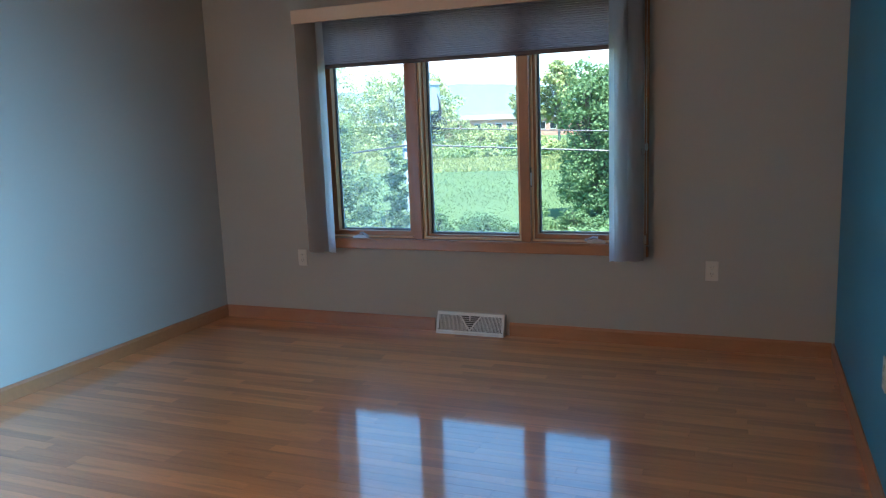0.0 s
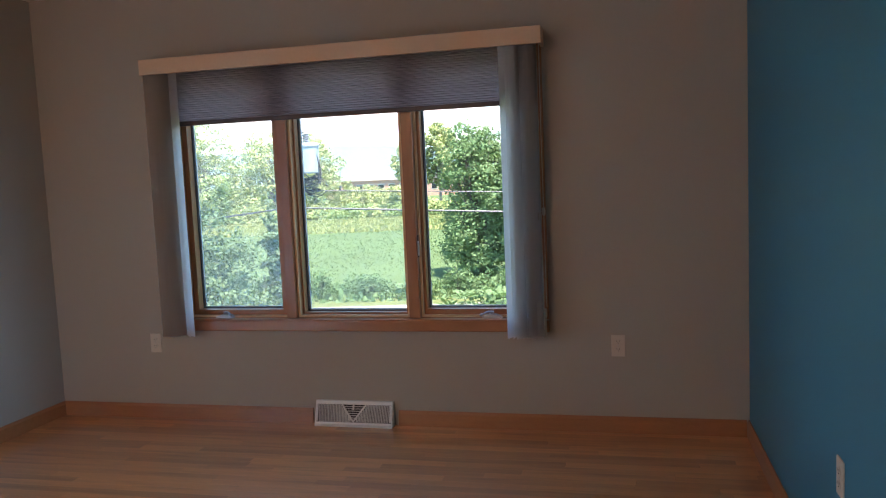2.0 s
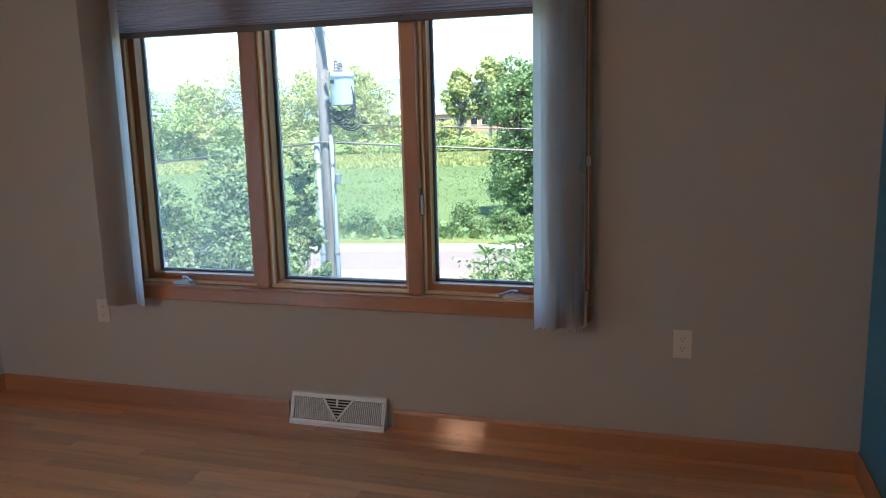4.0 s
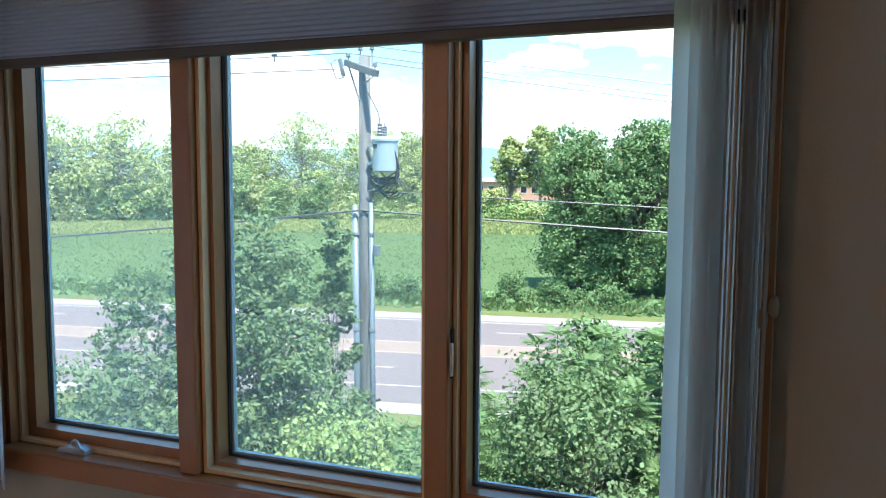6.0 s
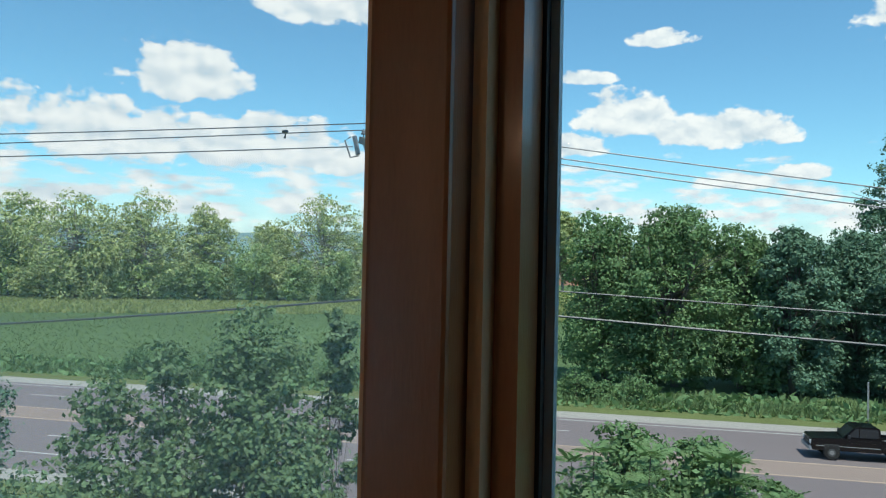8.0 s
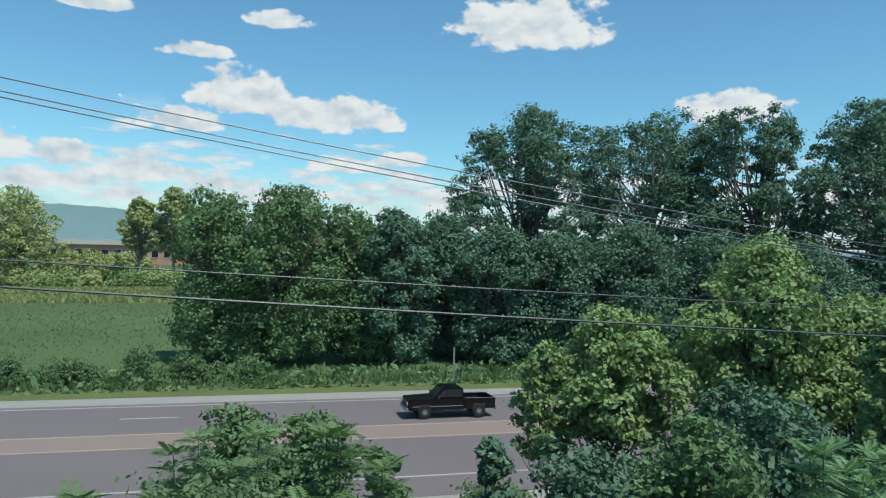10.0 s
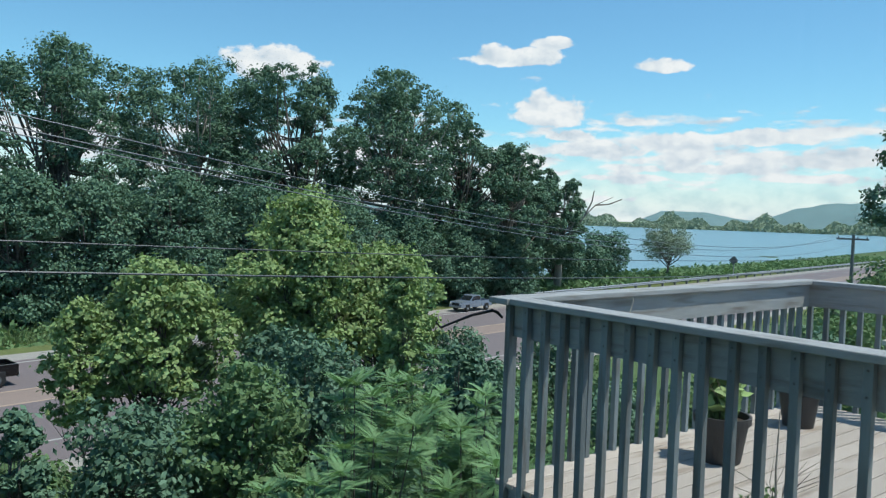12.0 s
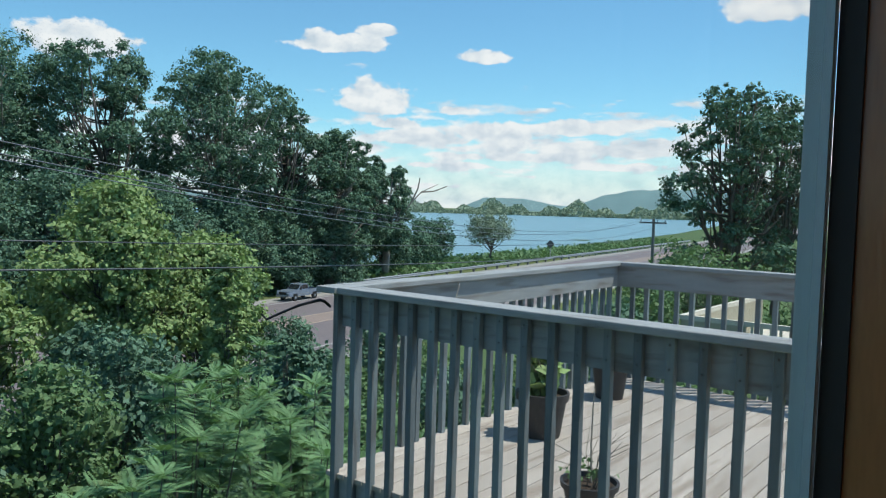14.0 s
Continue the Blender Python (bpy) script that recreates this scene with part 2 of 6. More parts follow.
M = {
    "wall": mat("grey_wall_paint", (0.40, 0.348, 0.285), 0.62, 0, 0.04, 1.5, 0.03, 180, 0.25, spec=0.35),
    "teal": mat("teal_wall_paint", (0.030, 0.20, 0.30), 0.5, 0, 0.05, 1.5, 0.03, 180, 0.25, spec=0.4),
    "ceiling": mat("ceiling_paint", (0.66, 0.62, 0.57), 0.9, 0, 0.04, 2, 0.06, 90, 0.6),
    "floor": oak_floor("oak_strip", "object"),
    "floor_rest": oak_floor("oak_strip_joined", "island"),
    "subfloor": mat("subfloor", (0.09, 0.045, 0.02), 0.7),
    "oak": mat("stained_oak_trim", (0.37, 0.14, 0.05), 0.33, 0, 0.16, 4, 0.16, 55, 0.1, (1.2, 9, 9), 0.5, 0.8),
    "oak_up": mat("stained_oak_upright", (0.37, 0.14, 0.05), 0.33, 0, 0.16, 4, 0.16, 55, 0.1, (9, 9, 1.2), 0.5, 0.35),
    # window stops: the daylight on them is put into a paler wood colour
    "lit_wood": mat("daylit_wood_edge", (0.80, 0.52, 0.29), 0.4, 0, 0.14, 4, 0.12, 55, 0.1, (9, 9, 1.2), 0.5, 0.25),
    "clad": mat("grey_sash_cladding", (0.46, 0.57, 0.63), 0.45, 0.1, 0.06, 3, 0.03, 60),
    "gasket": mat("black_gasket", (0.02, 0.02, 0.022), 0.6),
    "valance": mat("cream_valance", (0.68, 0.46, 0.30), 0.55, 0, 0.05, 2, 0.04, 60),
    "shade": thin("cellular_shade_cloth", (0.20, 0.165, 0.17), (0.66, 0.58, 0.60), 0.74, 0.9, 0.1, 0.05),
    "shade_rail": mat("shade_rail", (0.10, 0.075, 0.07), 0.5),
    "blade": thin("vertical_blind_cloth", (0.36, 0.27, 0.20), (0.95, 0.95, 0.95), 0.66, 0.85, 0.1, 0.12),
    "plastic": mat("ivory_plastic", (0.60, 0.52, 0.42), 0.4, 0, 0.03, 5, 0.02, 50),
    "white_metal": mat("white_enamel", (0.74, 0.72, 0.69), 0.42, 0, 0.04, 5, 0.04, 70),
    "slot": mat("dark_slot", (0.02, 0.017, 0.015), 0.8),
    "steel": mat("brushed_steel", (0.52, 0.52, 0.53), 0.34, 0.85, 0.06, 8, 0.05, 120),
    "glass": glass_mat(),
    # panes with more of the painted glare veil than the east one
    "glass_veiled": glass_mat("veiled_window_glass", 0.085),
    "glass_half_veiled": glass_mat("half_veiled_window_glass", 0.055),
    "asphalt": mat("asphalt", (0.165, 0.137, 0.141), 0.9, 0, 0.10, 0.35, 0.14, 40, 0.4, (0.25, 1, 1), dark=(0.155, 0.13, 0.133), dark_amt=0.3, dark_scale=0.25),
    "shoulder": mat("road_shoulder", (0.30, 0.285, 0.26), 0.95, 0, 0.12, 0.6, 0.12, 30),
    "median": mat("worn_centre_strip", (0.25, 0.19, 0.165), 0.95, 0, 0.10, 0.8, 0.1, 30),
    "paint_white": mat("road_paint_white", (0.38, 0.37, 0.355), 0.8, 0, 0.12, 2, 0.15, 30),
    "paint_yellow": mat("road_paint_yellow", (0.40, 0.30, 0.23), 0.8, 0, 0.15, 2, 0.15, 30),
    "meadow": mat("meadow", (0.095, 0.147, 0.065), 1.0, 0, 0.3, 0.05, 0.16, 1.6, 0.5, dark=(0.07, 0.105, 0.06), dark_amt=0.6, dark_scale=0.03, spec=0.05),
    "verge": mat("verge_grass", (0.125, 0.15, 0.06), 1.0, 0, 0.25, 0.5, 0.3, 9, 0.9, spec=0.05),
    "soil": mat("shaded_soil", (0.05, 0.055, 0.025), 1.0, 0, 0.3, 0.7, 0.3, 12, 0.8),
    "pole": mat("weathered_pole", (0.165, 0.17, 0.175), 0.9, 0, 0.18, 3, 0.25, 40, 0.5, (6, 6, 0.5), dark=(0.09, 0.06, 0.045), dark_amt=0.5, dark_scale=1.3),
    "conduit": mat("grey_conduit", (0.17, 0.22, 0.265), 0.45, 0.1, 0.08, 2, 0.05, 40),
    "can": mat("transformer_grey", (0.34, 0.42, 0.47), 0.42, 0.1, 0.06, 2, 0.04, 40),
    "porcelain": mat("grey_porcelain", (0.16, 0.17, 0.19), 0.25),
    "wire": mat("black_wire", (0.03, 0.033, 0.038), 0.5),
    "line": mat("aluminium_line", (0.15, 0.16, 0.18), 0.45, 0.3),
    "cable": mat("grey_cable", (0.075, 0.08, 0.088), 0.5),
    # balusters: darker, bluer than the caps, their shaded faces put into the base
    "deck_rail": mat("weathered_rail_shaded", (0.175, 0.21, 0.225), 0.85, 0, 0.28, 5, 0.4, 60, 0.5, (6, 6, 0.8), rand="object", dark=(0.11, 0.10, 0.09), dark_amt=0.7, dark_scale=3),
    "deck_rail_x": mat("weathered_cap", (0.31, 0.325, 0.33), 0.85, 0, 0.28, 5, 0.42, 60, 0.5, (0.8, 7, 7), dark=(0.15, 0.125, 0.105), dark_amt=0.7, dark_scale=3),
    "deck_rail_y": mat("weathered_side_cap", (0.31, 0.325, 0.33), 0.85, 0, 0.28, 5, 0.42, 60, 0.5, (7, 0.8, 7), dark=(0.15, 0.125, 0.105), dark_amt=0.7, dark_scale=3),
    "deck_board": mat("weathered_deck_board", (0.42, 0.37, 0.325), 0.9, 0, 0.11, 3, 0.4, 50, 0.5, (1, 9, 1), rand="object", dark=(0.24, 0.19, 0.15), dark_amt=0.7, dark_scale=1.6),
    "pot": mat("dark_plastic_pot", (0.035, 0.033, 0.034), 0.55, 0, 0.15, 6, 0.1, 60),
    "earth": mat("pot_soil", (0.045, 0.03, 0.02), 1.0, 0, 0.3, 20, 0.3, 90, 0.8),
    "iron": mat("black_iron", (0.02, 0.02, 0.022), 0.5, 0.6),
    "bark": mat("bark", (0.115, 0.102, 0.088), 0.95, 0, 0.25, 3, 0.3, 20, 0.9, (3, 3, 0.6)),
    "bark_pale": mat("pale_bark", (0.25, 0.23, 0.20), 0.95, 0, 0.25, 3, 0.3, 20, 0.9, (3, 3, 0.6)),
    "leaf_dark": thin("dark_leaf", (0.098, 0.175, 0.112), (0.085, 0.17, 0.08), 0.2, 0.62, 0.2, 0.45),
    "leaf_mid": thin("mid_leaf", (0.122, 0.20, 0.088), (0.14, 0.25, 0.08), 0.28, 0.62, 0.2, 0.45),
    "leaf_lime": thin("yellow_green_leaf", (0.23, 0.315, 0.128), (0.23, 0.34, 0.095), 0.3, 0.62, 0.2, 0.45),
    "leaf_soft": thin("soft_green_leaf", (0.125, 0.19, 0.092), (0.15, 0.22, 0.085), 0.3, 0.6, 0.25, 0.45),
    # yellow-green far leaf, its sunlit brightness put into the base colour
    "leaf_far": thin("sunlit_far_leaf", (0.36, 0.405, 0.18), (0.17, 0.25, 0.05), 0.3, 0.6, 0.2, 0.4),
    # paler, greyer leaf across the lake: distance haze painted into the colour
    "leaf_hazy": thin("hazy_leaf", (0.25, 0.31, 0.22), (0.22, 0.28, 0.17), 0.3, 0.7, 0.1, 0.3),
    "leaf_sumac": thin("sumac_leaf", (0.15, 0.265, 0.125), (0.17, 0.31, 0.085), 0.28, 0.6, 0.18, 0.45),
    "water": mat("lake_water", (0.16, 0.285, 0.325), 0.35, 0, 0.06, 0.02, 0.06, 0.4, 0.5, (0.3, 1, 1), spec=0.3),
    # wooded bluffs: blue-grey distance haze mixed into the base colour
    "hill": mat("haze_tinted_hill", (0.16, 0.245, 0.25), 1.0, 0, 0.12, 0.01, 0.1, 0.05, spec=0.0),
    "brick": mat("brick", (0.48, 0.25, 0.18), 0.9, 0, 0.1, 1, 0.1, 5),
    "roof_white": mat("pale_roof", (0.52, 0.48, 0.44), 0.8),
    "concrete": mat("concrete", (0.45, 0.43, 0.40), 0.9, 0, 0.1, 2, 0.08, 30),
    "truck_grey": mat("slate_car_paint", (0.24, 0.29, 0.36), 0.3, 0.2, 0.04, 2, 0.02, 60, coat=0.6),
    "truck_black": mat("black_car_paint", (0.004, 0.004, 0.005), 0.22, 0.0, 0.04, 2, 0.02, 60, spec=0.3, coat=0.3),
    "truck_red": mat("faded_red_paint", (0.16, 0.035, 0.03), 0.4, 0.1, coat=0.4),
    "tyre": mat("tyre_rubber", (0.02, 0.02, 0.02), 0.9),
    "tinted": mat("tinted_glass", (0.02, 0.025, 0.03), 0.08, 0, spec=0.7),
    "lamp_red": mat("red_lens", (0.4, 0.02, 0.02), 0.3),
    "lamp_clear": mat("clear_lens", (0.7, 0.7, 0.7), 0.2),
    "siding": mat("cream_siding", (0.66, 0.60, 0.50), 0.7, 0, 0.05, 2, 0.04, 40),
    "tan": mat("tan_stucco", (0.42, 0.37, 0.27), 0.85, 0, 0.08, 2, 0.06, 40),
    "sign_back": mat("sign_back", (0.10, 0.11, 0.115), 0.5, 0.4),
    "galv": mat("galvanised", (0.36, 0.37, 0.38), 0.5, 0.6, 0.08, 2, 0.06, 40),
}

# ---- mesh helpers ----


def bm_box(bm, x0, y0, z0, x1, y1, z1, bevel=0.0):
    """A box between two corners, added to bm."""
    r = bmesh.ops.create_cube(bm, size=1.0, matrix=Matrix.Translation(((x0 + x1) / 2, (y0 + y1) / 2, (z0 + z1) / 2))
                              @ Matrix.Diagonal((x1 - x0, y1 - y0, z1 - z0, 1)))
    if bevel:
        es = {e for v in r["verts"] for e in v.link_edges}
        bmesh.ops.bevel(bm, geom=list(es), offset=bevel, segments=2, profile=0.5, affect="EDGES")
    return r["verts"]


def bm_cyl(bm, p, q, r0, r1=None, n=12):
    """A cylinder or cone from p to q."""
    p, q = Vector(p), Vector(q)
    r1 = r0 if r1 is None else r1
    d = q - p
    m = Matrix.Translation((p + q) / 2) @ d.to_track_quat("Z", "Y").to_matrix().to_4x4()
    bmesh.ops.create_cone(bm, cap_ends=True, segments=n, radius1=max(r0, 1e-4), radius2=max(r1, 1e-4), depth=d.length, matrix=m)


def bm_tube(bm, pts, radii, n=8):
    """A round bar along points, its radius by point."""
    pts = [Vector(p) for p in pts]
    if isinstance(radii, (int, float)):
        radii = [radii] * len(pts)
    rings = []
    for i, p in enumerate(pts):
        d = (pts[min(i + 1, len(pts) - 1)] - pts[max(i - 1, 0)]).normalized()
        a = d.cross(Vector((0, 0, 1)) if abs(d.z) < 0.9 else Vector((1, 0, 0))).normalized()
        b = d.cross(a)
        rings.append([bm.verts.new(p + radii[i] * (math.cos(2 * math.pi * k / n) * a + math.sin(2 * math.pi * k / n) * b)) for k in range(n)])
    for r, s in zip(rings, rings[1:]):
        for k in range(n):
            bm.faces.new((r[k], r[(k + 1) % n], s[(k + 1) % n], s[k]))
    bm.faces.new(rings[0][::-1])
    bm.faces.new(rings[-1])


def bm_lathe(bm, profile, centre=(0, 0, 0), n=20):
    """A turned shape: profile of (radius, height)."""
    c = Vector(centre)
    rings = [[bm.verts.new(c + Vector((r * math.cos(2 * math.pi * k / n), r * math.sin(2 * math.pi * k / n), z))) for k in range(n)] for r, z in profile]
    for r, s in zip(rings, rings[1:]):
        for k in range(n):
            bm.faces.new((r[k], r[(k + 1) % n], s[(k + 1) % n], s[k]))
    bm.faces.new(rings[0][::-1])
    bm.faces.new(rings[-1])


def bm_prism(bm, outline, axis, a, b):
    """An outline (pairs) drawn out along an axis from a to b."""
    def at(u, v, w):
        return {"x": (w, u, v), "y": (u, w, v), "z": (u, v, w)}[axis]
    lo = [bm.verts.new(at(u, v, a)) for u, v in outline]
    hi = [bm.verts.new(at(u, v, b)) for u, v in outline]
    n = len(outline)
    for i in range(n):
        bm.faces.new((lo[i], lo[(i + 1) % n], hi[(i + 1) % n], hi[i]))
    bm.faces.new(lo[::-1])
    bm.faces.new(hi)


def mesh_of(bm, name, material, smooth=False):
    bmesh.ops.recalc_face_normals(bm, faces=bm.faces)
    me = bpy.data.meshes.new(name)
    bm.to_mesh(me)
    bm.free()
    me.materials.append(material)
    if smooth:
        me.shade_smooth()
    return me


def part(name, bm, material, parent=None, label="", smooth=False):
    """Links a bmesh as one mesh object under a thing or under a part."""
    ob = new(name, mesh_of(bm, name, material, smooth))
    if parent is not None:
        ob.parent = parent
    if label:
        ob["label"] = label
    return ob


def boxes(name, material, parent, *bx, bevel=0.0, label=""):
    bm = bmesh.new()
    for b in bx:
        bm_box(bm, *b, bevel=bevel)
    return part(name, bm, material, parent, label)


def holder(name, at=(0, 0, 0), rz=0.0):
    ob = new(name)
    ob.empty_display_size = 0.1
    ob.matrix_basis = pose(*at, 0, 0, rz)
    return ob


def quads_mesh(name, verts, material):
    """A mesh of separate quads from an (n, 4, 3) array."""
    n = len(verts)
    me = bpy.data.meshes.new(name)
    me.vertices.add(4 * n)
    me.vertices.foreach_set("co", np.asarray(verts, dtype=np.float32).ravel())
    me.loops.add(4 * n)
    me.loops.foreach_set("vertex_index", np.arange(4 * n, dtype=np.int32))
    me.polygons.add(n)
    me.polygons.foreach_set("loop_start", np.arange(0, 4 * n, 4, dtype=np.int32))
    me.update(calc_edges=True)
    me.materials.append(material)
    return me

# ---- room shell ----
W, D, HC = 4.01, -7.2, 2.51
RO = (0.88, 2.96, 0.60, 2.03)          # window opening: x0, x1, z0, z1


def structure(name, label, category, material, *bx):
    return tagged(boxes(name, M[material], None, *bx), label, category, kind="structure")


structure("wall_north", "grey painted window wall with a wide window", "wall", "wall",
          (-0.15, 0, -0.3, RO[0], 0.12, 2.9), (RO[1], 0, -0.3, 4.3, 0.12, 2.9),
          (RO[0], 0, -0.3, RO[1], 0.12, RO[2]), (RO[0], 0, RO[3], RO[1], 0.12, 2.9))
structure("wall_west", "plain grey painted side wall", "wall", "wall", (-0.15, D - 0.15, -0.3, 0, 0, 2.9))
structure("wall_east", "teal blue painted accent wall", "wall", "teal",
          (W, -5.2, -0.3, W + 0.14, 0, 2.9), (W, D - 0.15, -0.3, W + 0.14, -6.8, 2.9),
          (W, -6.8, -0.3, W + 0.14, -5.2, 0.0), (W, -6.8, 2.05, W + 0.14, -5.2, 2.9))
structure("wall_south", "plain grey painted rear wall", "wall", "wall", (0, D - 0.15, -0.3, W, D, 2.9))
# unseen stub, added to keep the patio lamp out of the window reflections
structure("wall_wing", "unseen grey stub wall added to screen the patio lamp", "wall", "wall", (3.6, -5.16, 0.0, W - 0.001, -5.06, HC - 0.001))
structure("ceiling", "off-white painted ceiling", "ceiling", "ceiling", (-0.15, D - 0.15, HC, W + 0.14, 0, HC + 0.1))
structure("roof", "plain roof over the room", "roof", "concrete", (-6, D - 6, 2.92, 4.45, 0.3, 3.3))
structure("wall_outer", "outer house wall beside the deck", "wall", "siding", (W + 0.145, D - 4, -5.5, W + 0.29, 0.12, -0.31),
          (W + 0.142, -5.2, -0.308, W + 0.165, -0.002, 2.9), (W + 0.142, D - 0.15, -0.308, W + 0.165, -6.8, 2.9),
          (W + 0.142, -6.8, 2.05, W + 0.165, -5.2, 2.9),
          (-6, 0.0, -5.5, -0.16, 0.12, 2.9), (-0.16, 0.0, -5.5, 4.31, 0.12, -0.31))


def baseboard(name, axis, at, a, b, side):
    """A stained baseboard with an eased top edge, run along a wall."""
    t, h = 0.014, 0.086
    bm = bmesh.new()
    bm_prism(bm, [(at, 0.0), (at + side * t, 0.0), (at + side * t, h * 0.82), (at + side * t * 0.4, h), (at, h)], axis, a, b)
    return tagged(part(name, bm, M["oak"]), "stained oak baseboard along the wall foot", "baseboard", kind="structure")


baseboard("baseboard", "x", -0.001, 0.015, 1.66, -1)
baseboard("baseboard", "x", -0.001, 2.17, W - 0.015, -1)
baseboard("baseboard", "y", 0.001, D, 0, 1)
baseboard("baseboard", "y", W - 0.001, -5.2, 0, -1)

# ---- window ----
win = tagged(holder("window_1"), "three-part oak-framed window with two casements, looking onto a road", "window", kind="structure")


def ring(name, x0, x1, z0, z1, w, y0, y1, material, parent, bottom=None, label=""):
    """A rectangular frame of four bars."""
    b = w if bottom is None else bottom
    return boxes(name, M[material], parent, (x0, y0, z0, x0 + w, y1, z1), (x1 - w, y0, z0, x1, y1, z1),
                 (x0 + w, y0, z0, x1 - w, y1, z0 + b), (x0 + w, y0, z1 - w, x1 - w, y1, z1), label=label)


x0, x1, z0, z1 = RO
boxes("casing", M["oak_up"], win, (x0 - 0.062, -0.018, 0.602, x0 + 0.004, -0.001, z1 + 0.06), bevel=0.004)
boxes("casing", M["oak_up"], win, (x1 - 0.004, -0.018, 0.602, x1 + 0.062, -0.001, z1 + 0.06), bevel=0.004)
boxes("head_casing", M["oak"], win, (x0 + 0.006, -0.018, z1 - 0.004, x1 - 0.006, -0.001, z1 + 0.06), bevel=0.004)
sill = boxes("window_sill", M["oak"], win, (x0 - 0.062, -0.024, 0.535, x1 + 0.062, -0.001, 0.596), bevel=0.004)
boxes("stool", M["oak"], win, (x0 + 0.002, -0.028, 0.597, x1 - 0.002, 0.025, 0.604), (x0 + 0.002, 0.029, 0.590, x1 - 0.002, 0.119, 0.606), bevel=0.002)
boxes("jamb", M["oak_up"], win, (x0 + 0.001, 0.0, 0.606, x0 + 0.02, 0.119, z1))
boxes("jamb", M["oak_up"], win, (x1 - 0.02, 0.0, 0.606, x1 - 0.001, 0.119, z1))
boxes("head_jamb", M["oak"], win, (x0 + 0.02, 0.0, z1 - 0.02, x1 - 0.02, 0.119, z1 - 0.001))
for mx in (1.532, 2.257):
    boxes("mullion", M["oak_up"], win, (mx, -0.004, 0.605, mx + 0.060, 0.119, z1 - 0.021), bevel=0.004)
BAYS = [(0.902, 1.530, True), (1.594, 2.255, False), (2.319, 2.938, True)]
for bx0, bx1, casement in BAYS:
    zb, zt = 0.607, z1 - 0.022
    if casement:
        ring("stop", bx0, bx1, zb, zt, 0.010, 0.030, 0.117, "lit_wood", win)
        sl = bx0 if bx0 < 1.4 else bx0 - 0.016      # the east sash sits closer to its mullion
        sash = ring("sash", max(sl + 0.011, bx0 + 0.0105), bx1 - 0.011, zb + 0.011, zt, 0.034 - (bx0 - sl), 0.052, 0.108, "oak_up", win, 0.030)
        boxes("sash_edge", M["oak_up"], sash, (bx1 - 0.0448, 0.0522, zb + 0.042, bx1 - 0.0112 - 0.034 + (bx0 - sl), 0.1078, zt - 0.035)) if bx0 > sl else None
        ring("gasket", sl + 0.044, bx1 - 0.044, zb + 0.040, zt - 0.02, 0.004, 0.1005, 0.1118, "gasket", sash)
        ring("cladding", sl + 0.047, bx1 - 0.047, zb + 0.043, zt - 0.02, 0.008, 0.1122, 0.123, "clad", sash)
        g = (sl + 0.054, bx1 - 0.054, zb + 0.05)
    else:
        ring("stop", bx0, bx1, zb, zt, 0.012, 0.020, 0.117, "lit_wood", win)
        sash = ring("fixed_frame", bx0 + 0.015, bx1 - 0.015, zb + 0.013, zt, 0.011, 0.050, 0.12, "oak_up", win)
        ring("gasket", bx0 + 0.0265, bx1 - 0.0265, zb + 0.024, zt, 0.004, 0.098, 0.1085, "gasket", sash)
        ring("cladding", bx0 + 0.030, bx1 - 0.030, zb + 0.027, zt, 0.008, 0.109, 0.125, "clad", sash)
        g = (bx0 + 0.036, bx1 - 0.036, zb + 0.033)
    pane = boxes("pane", M["glass_veiled" if g[0] < 1.4 else "glass_half_veiled" if g[0] < 2.1 else "glass"], win, (g[0], 0.112, g[2], g[1], 0.116, zt - 0.02))
    pane.visible_shadow = False


def crank(x, flip):
    """Folding casement operator: cover on the stool, arm and knob."""
    c = tagged(holder("window_crank", (x, 0.018, 0.6052)), "brushed metal folding crank on the window sill", "crank", "window cranks")
    bm = bmesh.new()
    bm_prism(bm, [(-0.055, 0.0), (0.055, 0.0), (0.05, 0.010), (0.02, 0.020), (-0.02, 0.020), (-0.05, 0.010)], "y", -0.018, 0.018)
    part("cover", bm, M["steel"], c)
    bm = bmesh.new()
    bm_cyl(bm, (0, 0, 0.0195), (0, -0.004, 0.034), 0.011, 0.009, 14)
    bm_tube(bm, [(0, -0.004, 0.032), (0.02 * flip, -0.012, 0.034), (0.052 * flip, -0.03, 0.022)], [0.007, 0.006, 0.005], 8)
    part("arm", bm, M["steel"], c)
    bm = bmesh.new()
    bmesh.ops.create_uvsphere(bm, u_segments=12, v_segments=8, radius=0.010, matrix=Matrix.Translation((0.055 * flip, -0.032, 0.020)))
    part("knob", bm, M["steel"], c, smooth=True)
    lab = boxes("label", M["slot"], c, (0.06, 0.035, 0.014, 0.098, 0.0365, 0.022))
    return c


crank(1.135, 1)
crank(2.715, -1)
lock = tagged(holder("sash_lock", (2.319, 0.028, 1.0)), "dark metal casement lock lever on the mullion", "lock")
boxes("plate", M["gasket"], lock, (-0.006, -0.012, -0.06, 0.002, 0.012, 0.06), bevel=0.002)
boxes("lever", M["steel"], lock, (0.002, -0.03, -0.05, 0.010, -0.018, 0.03), bevel=0.003)
hinge = tagged(holder("casement_hinge", (2.321, 0.06, 1.86)), "bronze casement hinge bracket beside the mullion", "hinge")
boxes("leaf", M["gasket"], hinge, (-0.001, -0.02, -0.06, 0.006, 0.0, 0.06), bevel=0.002)

# ---- blinds ----
val = tagged(holder("valance"), "cream box valance over the vertical blinds", "valance")
boxes("front", M["valance"], val, (0.80, -0.150, 2.005, 3.035, -0.135, 2.09), bevel=0.003)
